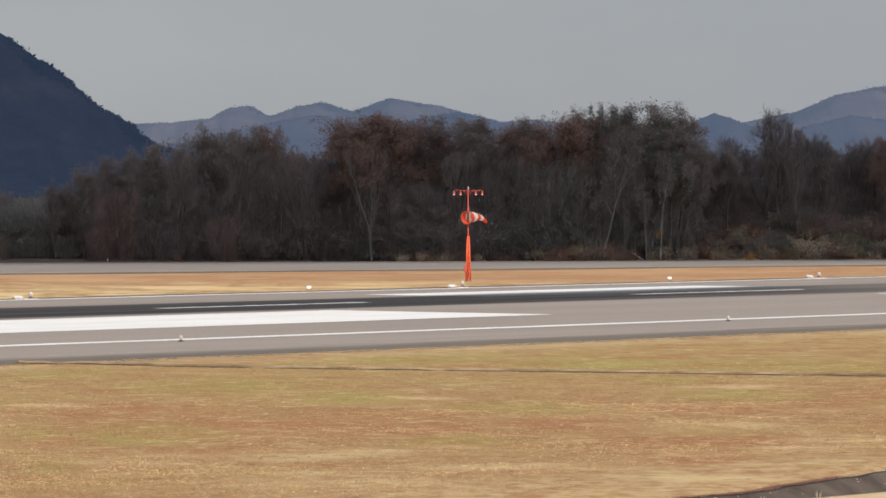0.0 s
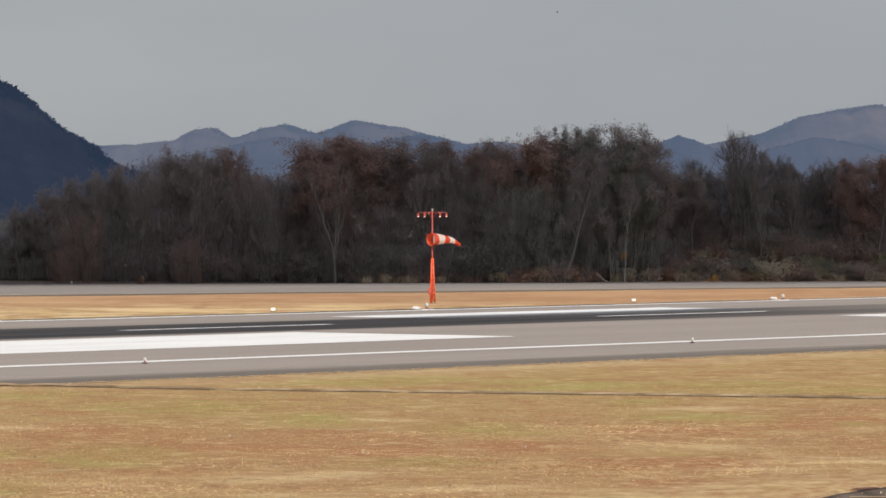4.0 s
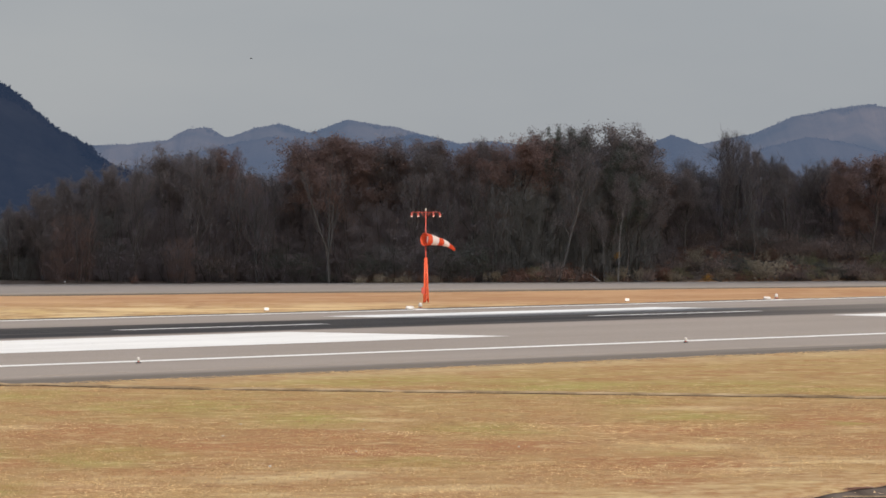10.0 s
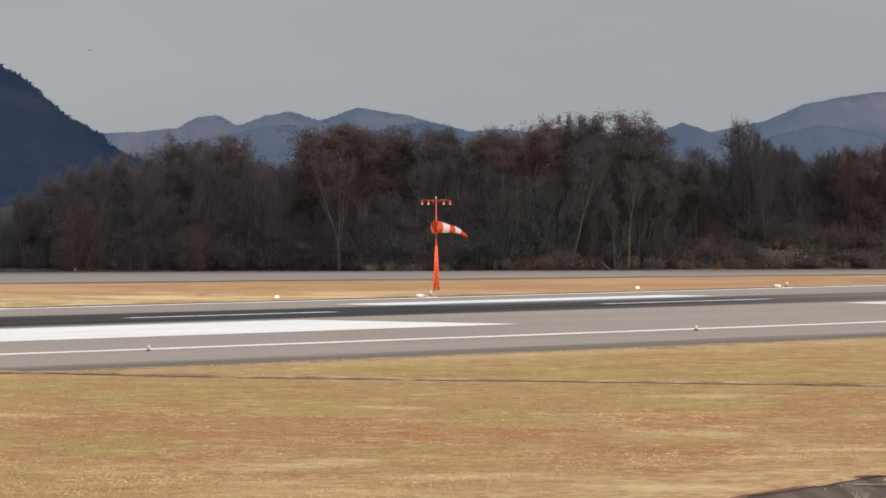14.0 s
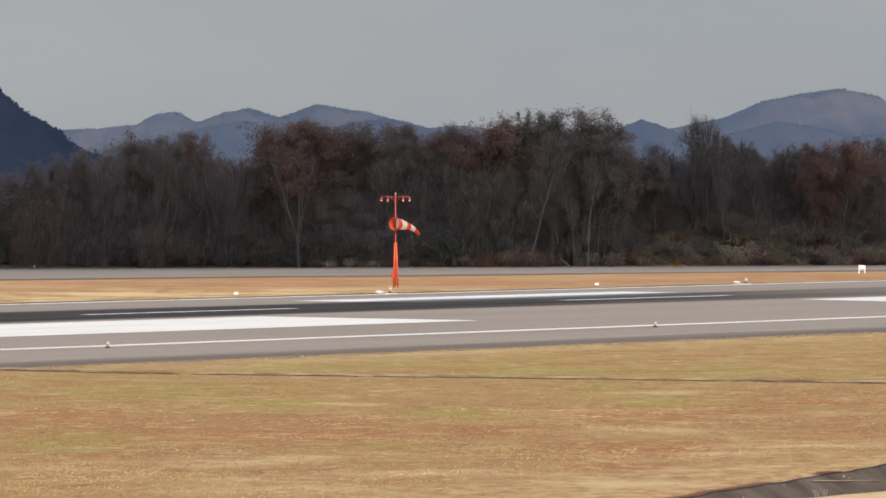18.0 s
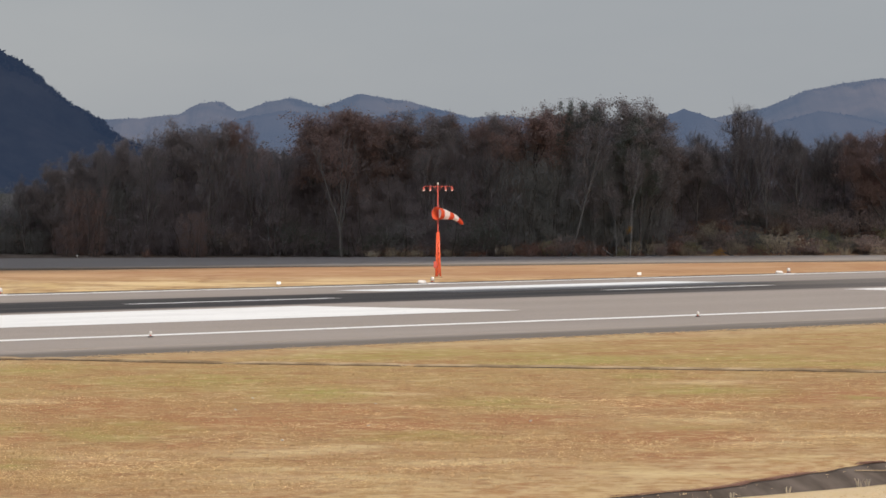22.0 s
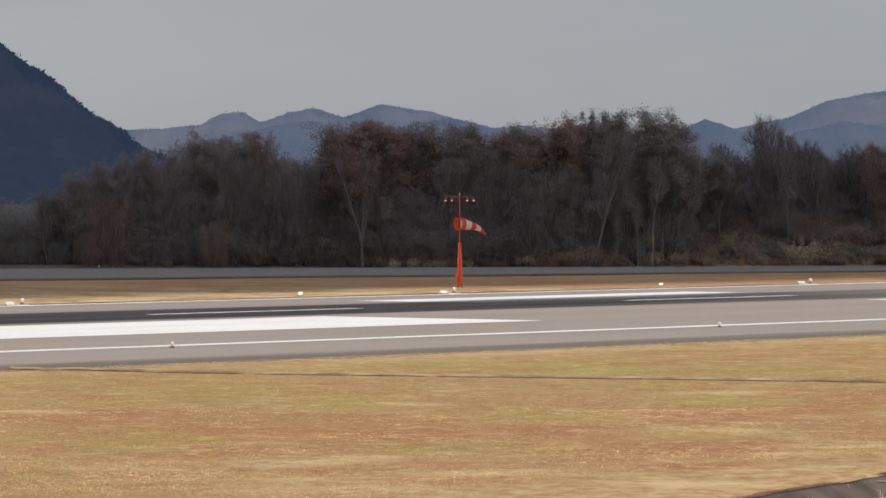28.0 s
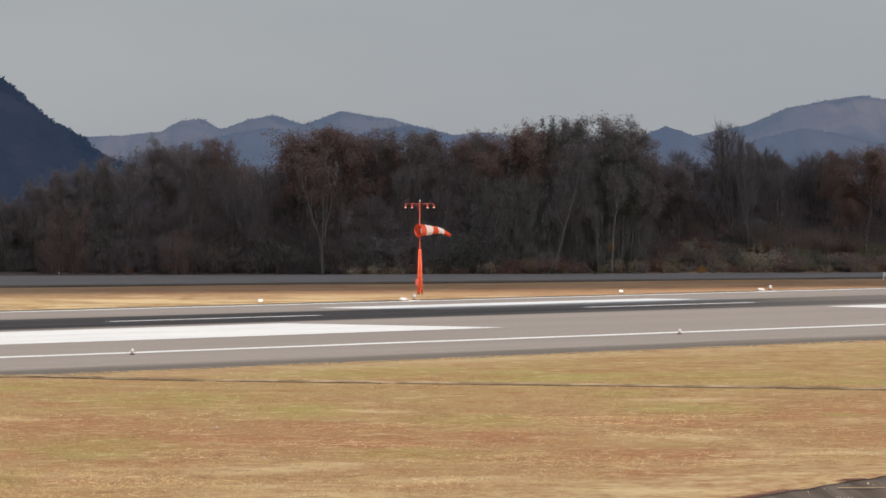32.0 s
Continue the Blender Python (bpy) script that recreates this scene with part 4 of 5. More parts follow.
def crown_line(a):
    """Height of the wood's outline along its front, low at one end and high in the middle."""
    pts = [(-60, 6.5), (-42.6, 6.6), (-35.5, 7.7), (-30, 10.8), (-26.8, 11.0), (-24, 12.4), (-21.4, 12.4), (-19.2, 12.0), (-17.9, 12.8), (-16, 12.3), (-14.1, 10.6), (-13, 10.6), (-11.1, 12), (-8.9, 13.6), (-5.7, 14.2), (-3.5, 13.8), (-2.1, 12.3), (0.3, 12.2),
           (6.3, 12.9), (12.3, 13.9), (17.2, 14.4), (20.4, 15.0), (22.9, 14.7), (24.5, 13.0), (26, 10.8), (27.5, 10.8), (29.7, 13.4), (31.3, 14.4), (35.7, 13.2), (38.4, 12.4), (40.3, 10.8), (44.3, 12.0), (47.9, 11.4), (50.5, 12.2), (64, 12)]
    for (p, h), (q, k) in zip(pts, pts[1:]):
        if p <= a <= q:
            return h + (k - h) * (a - p) / (q - p)
    return 10.0


rt = random.Random(5)


def put_tree(kind, a, d, high, wide=1.0, turn=None):
    src = rt.choice(KINDS[kind])
    p = site(a, d)
    base = mound(p.x, p.y) - 0.1
    s = (high - base) / 13.0
    wide *= s * rt.uniform(0.95, 1.1)
    m = pose(p.x, p.y, base, 0, 0, rt.uniform(0, 360) if turn is None else turn) @ Matrix.Diagonal((wide, wide, s, 1))
    ob = copy_thing(src, Matrix())
    ob.matrix_basis = m
    return ob


def mix_at(a):
    """Which kinds stand at this stretch of the wood."""
    if a < -14:
        return ("brown", "russet", "brown", "brown", "bare")
    if a < 13:
        return ("russet", "brown", "brown", "bare")
    if a < 24.5:
        return ("green", "brown", "brown")
    if a < 40:
        return ("bare", "bare", "brown")
    return ("russet", "brown", "bare")


# the trees that stand out: kind, place, distance, height, breadth
# forked at -6.7 stands before the landmark oak to pass for its trunk
FRONT = [("brown", -31.6, 399, 9.6, 0.8), ("brown", -30.0, 402, 10.3, 0.7), ("brown", -36.2, 398, 7.0, 0.9), ("brown", -18.6, 400.5, 12.3, 0.7), ("bare", 39.8, 413, 11.0, 0.8), ("brown", 37.2, 416, 11.2, 0.75), ("brown", 40.4, 417, 10.6, 0.8),
         ("landmark", -6.6, 399.5, 13.6, 1.15), ("forked", -6.7, 394.4, 12.0, 0.85), ("grey_forked", 8.8, 396, 10.0, 0.7), ("grey_forked", -13.0, 395.5, 7.5, 0.4), ("forked", 34.3, 407.5, 10.5, 0.7), ("grey_forked", 33.0, 409, 11.6, 0.8), ("russet", -4.4, 401, 13.5, 1.0), ("brown", -7.6, 403, 13.2, 1.0), ("brown", -9.4, 401, 12.6, 0.65),
         ("brown", -22.9, 401, 12.4, 0.8), ("russet", -17.1, 402, 12.6, 0.65), ("brown", -27.6, 400, 10.9, 0.8), ("brown", -20.2, 404, 12.1, 0.7), ("brown", -33.8, 397, 8.6, 0.9),
         ("leaning", 14.6, 394.6, 12.9, 0.85), ("brown", 20.0, 400.5, 14.6, 1.05), ("brown", 22.5, 402, 14.1, 0.85), ("green", 14.3, 401, 14.3, 0.4), ("green", 16.6, 402, 14.0, 0.5), ("green", 21.6, 399.5, 12.6, 0.8), ("brown", 18.0, 403, 14.5, 1.0), ("brown", 13.8, 403, 13.9, 1.0), ("russet", 10.8, 401, 13.5, 1.0), ("brown", 26.0, 410, 10.8, 0.9), ("russet", 25.2, 408, 9.6, 0.7), ("brown", 27.6, 408, 10.6, 0.9),
         ("russet", 6.5, 403, 12.9, 0.9), ("brown", 8.2, 402, 13.2, 0.85), ("brown", 38.4, 418, 10.7, 0.8), ("bare", 27.8, 411, 11.4, 0.7), ("brown", 2.6, 402, 12.7, 0.85), ("brown", -0.6, 405, 12.1, 0.8),
         ("bare", 31.3, 411, 14.6, 0.75), ("bare", 34.8, 413, 13.6, 0.8), ("bare", 38.2, 414, 11.6, 0.7), ("pale", 32.8, 410.5, 12.5, 0.8), ("bare", 28.6, 412, 12.0, 0.7), ("russet", 45.6, 408, 12.0, 1.0), ("brown", 50.0, 415, 12.2, 1.0),
         ("pale", 6.6, 398.5, 10.5, 0.75), ("pale", -13.6, 396, 9.0, 0.6), ("pale", 4.6, 397, 8.5, 0.6), ("white", 20.5, 396.0, 10.5, 0.7), ("white", 19.2, 396.4, 6.5, 0.6), ("white", 17.2, 397.0, 5.5, 0.6), ("rusty", -20.6, 394.0, 5.4, 0.8), ("rusty", -30.8, 394.4, 8.2, 0.7), ("rusty", -32.6, 393.6, 3.6, 1.1), ("rusty", -42.0, 394, 3.2, 1.1),
         ("bare", -25.0, 396.5, 11.3, 0.7), ("bare", -19.3, 397, 11.8, 0.7), ("bare", -29.6, 396, 9.6, 0.7), ("bare", -15.6, 397, 11.2, 0.6), ("bare", -12.2, 397.5, 10.3, 0.6), ("bare", -36.5, 396, 7.6, 0.8), ("bare", 1.0, 397.5, 10.5, 0.7), ("brown", -1.6, 403, 13.3, 1.0), ("russet", 0.9, 404, 13.2, 1.0), ("brown", 3.6, 404, 13.2, 0.9), ("bare", 41.3, 414, 11.6, 0.9), ("brown", 42.0, 417, 11.4, 0.8), ("russet", 43.6, 408.6, 11.6, 0.75), ("bare", 36.6, 415, 12.3, 0.7), ("brown", 47.2, 416, 11.4, 0.9)]
for kind, a, d, high, wide in FRONT:
    put_tree(kind, a, d, high, wide, -45.7 if kind == "leaning" else None)
for row, (d0, step) in enumerate(((407, 5.4), (416, 4.2))):
    a = -49 + 1.7 * row
    while a < 55:
        aa, dd = a + rt.uniform(-1.0, 1.0), d0 + rt.uniform(-2.5, 2.5)
        top = min(crown_line(aa + o) for o in (-2.6, -1.3, 0, 1.3, 2.6)) * rt.uniform(0.88, 1.0)
        kind = rt.choice(mix_at(aa))
        put_tree("back_" + kind, aa, dd + 0.08 * (aa + 20), top * (1.0, 1.02)[row])
        a += step * rt.uniform(0.85, 1.15)
for k in range(14):
    put_tree(("dusky", "sapling")[k % 2], -75 + 3.0 * k, 405 + rt.uniform(-2, 2), rt.uniform(6.2, 7.0), 1.1)
    if k < 9:
        put_tree("sapling", -74 + 3.0 * k, 399 + rt.uniform(-1, 1), rt.uniform(5.2, 6.4), 1.2)
a = 26.5
while a < 42:
    put_tree("back_bare", a, 416 + rt.uniform(-3, 3), crown_line(a) * rt.uniform(0.78, 0.98), 0.9)
    put_tree("back_brown", a, 421 + rt.uniform(-2, 2), min(crown_line(a - 2), crown_line(a + 2)) * rt.uniform(0.62, 0.78), 1.0)
    a += rt.uniform(2.4, 3.6)
# young growth closes the wood's front
for d0, low, high, step in ((399.0, 0.62, 0.86, 2.3), (402.0, 0.80, 0.95, 3.2), (396.6, 0.28, 0.5, 3.0)):
    a = -50.0
    while a < 56:
        back = 13.0 * max(0.0, min(1.0, (a - 20) / 8.0))
        tall = min(crown_line(a + o) for o in (-2, -1, 0, 1, 2)) * rt.uniform(low, high)
        kind = "dusky" if (7 < a < 25 or a < -30) and rt.random() < 0.6 or rt.random() < 0.1 else "sapling"
        if d0 > 397 or abs(a + 7.0) > 2.5 and not 9.0 < a < 25.0:
            put_tree(kind, a, d0 + back + rt.uniform(-0.8, 0.8), tall, rt.uniform(0.75, 1.0) * (1.0 if low > 0.5 else 1.5) * 9.0 / max(tall, 6.0))
        a += step * rt.uniform(0.8, 1.2)
for roots in KINDS.values():
    for ob in roots:
        for o in (*ob.children_recursive, ob):
            bpy.data.objects.remove(o)


# ---- scrub and reeds along the wood's edge ----
def shrub_meshes(seed, high, wide, stems, leaves, leaf_size, material):
    w = Wood(seed)
    for _ in range(stems):
        p = Vector((w.r.gauss(0, wide * 0.3), w.r.gauss(0, wide * 0.3), -0.05))
        q, e = w.path(p, w.aside(Vector((0, 0, 1)), 5, 40), high * w.r.uniform(0.6, 1.05), 3, 0.15, 0.05)
        w.limb(q, 0.02, 0.006, 3)
        for _ in range(4):
            s = w.r.uniform(0.6, 3.0)
            k = min(int(s), 2)
            g, _e = w.path(q[k].lerp(q[k + 1], s - k), w.aside(e, 20, 60), high * w.r.uniform(0.15, 0.35), 1, 0.1, 0.05)
            w.limb(g, 0.008, 0.004, 3)
            w.clump(g[1], high * 0.09, leaves, leaf_size)
    return mesh("stem", w.v, w.f, TWIG), mesh("foliage", w.lv, w.lf, material)


def shrub(name, meshes, label):
    root = thing(name, (0, 0, -500), label, "shrub", "scrub at the wood's edge")
    tagged(part("stem", meshes[0], None, root), kind="stuff")
    tagged(part("foliage", meshes[1], None, root), kind="stuff")
    return root


def reed_mesh(seed, high, wide, count, material):
    """A tussock of long bent blades."""
    r = random.Random(seed)
    v, f = [], []
    for _ in range(count):
        a, o = r.uniform(0, math.tau), abs(r.gauss(0, wide * 0.35))
        p = Vector((o * math.cos(a), o * math.sin(a), -0.03))
        d = Vector((math.cos(a) * 0.35, math.sin(a) * 0.35, 1)) * high * r.uniform(0.6, 1.1)
        s = Vector((-math.sin(a), math.cos(a), 0)) * 0.02 * high
        n = len(v)
        v += [p - s, p + s, p + d * 0.6 + s * 0.8, p + d * 0.6 - s * 0.8, p + d + Vector((math.cos(a), math.sin(a), -0.2)) * high * 0.25]
        f += [(n, n + 1, n + 2, n + 3), (n + 3, n + 2, n + 4)]
    return mesh("reed_tussock", v, f, material)


SHRUBS = {
    "scrub": [shrub("shrub", shrub_meshes(71 + k, 2.4, 2.4, 24, 24, 0.095, SCRUB), "leafless brown scrub bush with withered leaves") for k in range(2)],
    "dark": [shrub("shrub", shrub_meshes(81 + k, 3.4, 3.0, 24, 22, 0.12, LEAF_GREEN), "dark evergreen understorey bush") for k in range(2)],
    "rust": [shrub("shrub", shrub_meshes(91, 1.6, 2.6, 22, 20, 0.095, RUST_GRASS), "low rust-red bush at the wood's edge")],
}
rs = random.Random(8)


def put_shrub(kind, a, d, s, wide=1.0):
    p = site(a, d)
    ob = copy_thing(rs.choice(SHRUBS[kind]), Matrix())
    ob.matrix_basis = pose(p.x, p.y, mound(p.x, p.y) - 0.08, 0, 0, rs.uniform(0, 360)) @ Matrix.Diagonal((s * wide, s * wide, s, 1))


for k in range(39):
    a = -49 + 2.65 * k + rs.uniform(-0.8, 0.8)
    put_shrub("dark" if rs.random() < 0.7 and a < 24 else "scrub", a, (398 if a < 9 else 408) + rs.uniform(-2.5, 5), rs.uniform(0.8, 1.3))
for k in range(26):
    a = -49 + 3.9 * k + rs.uniform(-1, 1)
    put_shrub("dark" if a < 24 else "scrub", a, 417 + rs.uniform(-3, 3), rs.uniform(1.1, 1.7))
for k in range(100):
    a = 9 + 0.46 * k + rs.uniform(-0.5, 0.5)
    kind = rs.choice(("scrub", "scrub", "scrub", "rust", "rust", "dark")) if a > 13 else rs.choice(("rust", "scrub"))
    put_shrub(kind, a, 393.8 + 0.19 * a + rs.uniform(0, 11), rs.uniform(0.4, 0.7) * (1.0 if a < 25 else 1.1), 1.3)
for a, s in ((-7.0, 0.35), (-4.6, 0.5), (-3.2, 0.5), (-1.4, 0.6), (0.4, 0.6), (2.2, 0.75), (4.0, 0.7), (6.0, 0.45), (11.0, 0.75), (12.6, 0.9), (14.2, 0.8)):
    put_shrub(rs.choice(("scrub", "rust")) if a > -6 else "dark", a, 395.5 + rs.uniform(-1, 1), s, 1.3)
for roots in SHRUBS.values():
    for ob in roots:
        for o in (*ob.children_recursive, ob):
            bpy.data.objects.remove(o)
def odd_bush(kind, a, d, s, tall=1.0, lift=0.0):
    """A single bush of its own colour."""
    name, mat, label = kind
    p = site(a, d)
    me = shrub_meshes(int(700 + a), 1.6, 1.2, 16, 14, 0.11, mat)
    ob = shrub(name, me, label)
    ob.matrix_basis = pose(p.x, p.y, mound(p.x, p.y) - 0.08 + lift, 0, 0, 40) @ Matrix.Diagonal((s, s, s * tall, 1))


odd_bush(("yellow_bush", YELLOW, "small bush with bright yellow autumn leaves"), 29.0, 398.5, 0.5)
# small bush lifted and placed to fit the camera's view
odd_bush(("leaf_clump", YELLOW, "clump of bright yellow leaves lifted beside a trunk"), 20.5, 397.0, 0.30, 1.6, 2.2)
for a, d, s in ((31.0, 400.5, 0.95), (37.3, 403.5, 1.2), (44.3, 402.0, 0.7), (26.4, 399.0, 0.6), (48.5, 405.0, 1.0)):
    odd_bush(("tan_bush", REED, "pale tan bush of dry leaves on the scrubby bank"), a, d, s)
for a, d, s in ((39.8, 404.5, 1.25), (33.8, 403.5, 0.9), (12.9, 394.6, 1.0)):
    odd_bush(("olive_bush", OLIVE, "olive-green bush on the scrubby bank"), a, d, s)
odd_bush(("red_bush", RUST_GRASS, "reddish bush on top of the bank"), 36.2, 407.5, 0.9)
odd_bush(("red_bush", RUST_GRASS, "broad rust-brown bush at the wood's edge"), 15.4, 394.6, 1.05)
for a, d, s in ((-1.9, 392.6, 0.62), (0.1, 392.6, 0.55), (-3.7, 392.8, 0.5), (3.2, 393.2, 0.5)):
    odd_bush(("tan_bush", REED, "low tan bush of dry leaves beside the taxiway"), a, d, s)
BUSHES = (("tan_bush", REED, "pale tan bush of dry leaves on the scrubby bank"), ("olive_bush", OLIVE, "olive-green bush on the scrubby bank"),
          ("red_bush", RUST_GRASS, "reddish bush on the scrubby bank"), ("brown_bush", SCRUB, "withered brown bush on the scrubby bank"))
for k in range(34):
    a = 9 + 1.32 * k + rs.uniform(-0.6, 0.6)
    odd_bush(BUSHES[(k * 3 + k // 5) % 4], a, 393.6 + 0.19 * a + (rs.uniform(0, 6) if a > 24 else rs.uniform(-1.0, 1.0)), rs.uniform(0.7, 1.45) * (1.0 if a > 24 else 0.75))
odd_bush(("red_bush", RUST_GRASS, "red-leaved bush on the scrubby bank"), 45.9, 404.0, 0.8)
odd_bush(("red_bush", RUST_GRASS, "small red-leaved bush beside the taxiway"), -24.7, 391.5, 0.5)
for a, d, ln, turn, lift in ((18.9, 392.6, 1.5, 120, 35), (24.0, 395.5, 2.2, 140, 6), (30.6, 399.5, 1.3, 150, 20)):
    p = site(a, d)
    log = thing("fallen_branch", (p.x, p.y, mound(p.x, p.y)), "pale weathered branch lying in the scrub", "branch", "fallen branches", turn)
    part("limb", tube(bmesh.new(), (0, 0, 0.02), (ln * math.cos(radians(lift)), 0, 0.05 + ln * math.sin(radians(lift))), 0.08, 0.05, 8), LIGHT_BARK, log)
    part("stub", tube(bmesh.new(), (ln * 0.5, 0, 0.05 + ln * 0.5 * math.sin(radians(lift))), (ln * 0.6, 0.3, 0.35 + ln * 0.5 * math.sin(radians(lift))), 0.04, 0.02, 6), LIGHT_BARK, log)

reeds = [reed_mesh(101 + k, 1.7, 1.3, 110, REED) for k in range(2)]
for k in range(44):
    a = rs.choice((rs.uniform(-4, 6), rs.uniform(24, 56), rs.uniform(24, 56), rs.uniform(10, 24)))
    s = rs.uniform(0.35, 0.6) if a < 20 else rs.uniform(0.4, 0.85)
    p = site(a, 392.5 + 0.19 * a + rs.uniform(0, 11.0) * (1 if a > 10 else 0.4))
    ob = new("reed_tussock", rs.choice(reeds))
    ob.matrix_basis = pose(p.x, p.y, mound(p.x, p.y) - 0.06, 0, 0, rs.uniform(0, 360)) @ Matrix.Diagonal((s * 1.2, s * 1.2, s, 1))
    tagged(ob, "pale dry reed tussock at the wood's edge", "reeds", "reeds at the wood's edge")

# ---- hills ----
def ridge(name, d, crest, material, label, rough, steps=260, seed=0):
    """A wooded ridge across the distance; crest: a few (place along it, height)."""
    verts, faces = [], []
    depth = [(-1.0, 0.0), (-0.72, 0.22), (-0.45, 0.5), (-0.22, 0.77), (-0.1, 0.92), (0.0, 1.0), (0.3, 0.7)]
    run = d * 0.09
    a0, a1 = crest[0][0], crest[-1][0]
    for i in range(steps + 1):
        a = a0 + (a1 - a0) * i / steps
        k = next(n for n in range(len(crest) - 1) if a <= crest[n + 1][0] + 1e-6)
        (p, h0), (q, h1) = crest[k], crest[k + 1]
        f = (a - p) / (q - p)
        h = h0 + (h1 - h0) * (0.6 * f + 0.4 * f * f * (3 - 2 * f))
        h += rough * (noise.noise((a / (rough * 7), seed, 4)) * 0.8 + noise.noise((a / (rough * 2.2), seed, 7)) * 0.6 + noise.noise((a / (rough * 0.9), seed, 9)) * 0.35)
        for j, (k, z) in enumerate(depth):
            n = noise.noise((a / (rough * 20), j * 0.9, seed + 2))
            p = site(a, d + run * k + (run * 0.14 * n if z < 1 else 0))
            verts.append((p.x, p.y, h * z * (1 + 0.16 * n * (1 - z)) - 3 * (1 - z)))
    m = len(depth)
    for i in range(steps):
        for j in range(m - 1):
            faces.append((i * m + j, (i + 1) * m + j, (i + 1) * m + j + 1, i * m + j + 1))
    return tagged(new(name, mesh(name, verts, faces, material, True)), label, "hill", kind="structure")


def hill_forest(name, d, crest, size, count, down, material, label, seed):
    """Rough tree crowns along a far crest, joined."""
    r = random.Random(seed)
    v, f = [], []
    for _ in range(count):
        a = r.uniform(crest[0][0], crest[-1][0])
        k = next(n for n in range(len(crest) - 1) if a <= crest[n + 1][0])
        (p, h0), (q, h1) = crest[k], crest[k + 1]
        u = (a - p) / (q - p)
        z = h0 + (h1 - h0) * (0.6 * u + 0.4 * u * u * (3 - 2 * u))
        g = r.random() ** 2 * down
        grove = 1 + 0.5 * noise.noise((a / (size * 5), seed, 3))
        s = size * r.uniform(0.5, 1.1) * grove
        c = site(a, d - d * 0.09 * 0.4 * g) + Vector((0, 0, z * (1 - 0.32 * g) - s * 0.5))
        for _ in range(12):
            w = Vector((r.gauss(0, 1), r.gauss(0, 1), r.gauss(0, 0.9))) * s * 0.32
            n = len(v)
            for _ in range(3):
                v.append(c + w + Vector((r.gauss(0, 1), r.gauss(0, 1), r.gauss(0, 1.1))) * s * 0.3)
            f.append((n, n + 1, n + 2))
    return tagged(new(name, mesh(name, v, f, material)), label, "far trees", kind="stuff")


# the near slope's blue cast is its own emission, in place of haze
HILL_NEAR = hill("near_hill_forest_haze", (0.016, 0.014, 0.012), (0.042, 0.034, 0.028), (0.020, 0.033, 0.064), 1.0, 30)
# middle and far slopes glow bluer: haze painted on as emission
HILL_MID = hill("middle_hill_forest_haze", (0.012, 0.012, 0.013), (0.028, 0.024, 0.023), (0.081, 0.113, 0.18), 0.95, 120)
HILL_FAR = hill("far_hill_forest_haze", (0.015, 0.014, 0.014), (0.062, 0.046, 0.037), (0.095, 0.127, 0.193), 0.95, 140)
NEAR_CREST = [(-700, 150), (-420, 172), (-300, 134), (-230, 93), (-200, 73), (-180, 60), (-152, 38.2), (-126, 21.4), (-100, 8), (-60, 2)]
ridge("hill_near", 1900, NEAR_CREST, HILL_NEAR, "dark wooded hillside, blue haze put in as glow", 1.1, 700, 1)
MIDDLE_CREST = [(-300, 26), (-215, 34), (-160, 45), (-125, 54), (-98, 58), (-74, 51), (-48, 46), (-20, 55), (12, 60), (52, 50), (120, 38), (190, 48), (204, 56), (213, 59), (224, 56), (240, 49), (270, 44), (293, 51), (320, 57.5), (346, 54), (379, 46), (420, 50), (540, 38)]
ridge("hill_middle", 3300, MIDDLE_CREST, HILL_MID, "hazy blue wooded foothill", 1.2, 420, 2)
FAR_CREST = [(-520, 60), (-317, 64), (-280, 65), (-240, 69), (-216, 81), (-196, 82), (-178, 72), (-141, 83), (-124, 86), (-92, 77), (-54, 90), (-8, 83), (27, 74), (61, 66), (90, 68), (160, 61), (240, 60), (304, 65), (356, 75), (408, 95), (453, 103), (480, 106), (515, 100), (545, 85), (720, 70)]
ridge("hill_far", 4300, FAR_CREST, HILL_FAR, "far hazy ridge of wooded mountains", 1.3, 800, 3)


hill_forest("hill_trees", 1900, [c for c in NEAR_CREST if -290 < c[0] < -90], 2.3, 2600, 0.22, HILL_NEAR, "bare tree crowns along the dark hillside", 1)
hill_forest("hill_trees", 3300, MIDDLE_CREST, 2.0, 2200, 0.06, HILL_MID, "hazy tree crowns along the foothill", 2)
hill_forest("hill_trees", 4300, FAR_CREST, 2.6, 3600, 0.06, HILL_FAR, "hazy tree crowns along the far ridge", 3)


# ---- ditch edge, tufts ----
def tufts(name, count, spot, high, material, label, seed, blades=4, flat=1.0):
    """Many slender blades of dry grass, joined."""
    r = random.Random(seed)
    v, f = [], []
    for _ in range(count):
        x, y, z = spot(r)
        h = high * r.uniform(0.5, 1.3)
        for _ in range(blades):
            a = r.uniform(0, math.tau)
            c, s = math.cos(a), math.sin(a)
            w, o = h * r.uniform(0.18, 0.42), r.uniform(0.0, 1.5) * h
            reach = o + h * r.uniform(1.2, 3.2) * flat
            n = len(v)
            v += [(x + o * c - w * s, y + o * s + w * c, z), (x + o * c + w * s, y + o * s - w * c, z), (x + reach * c, y + reach * s, z + h * r.uniform(0.2, 1.0))]
            f.append((n, n + 1, n + 2))
    ob = new(name, mesh(name, v, f, material))
    return tagged(ob, label, "grass", kind="stuff")


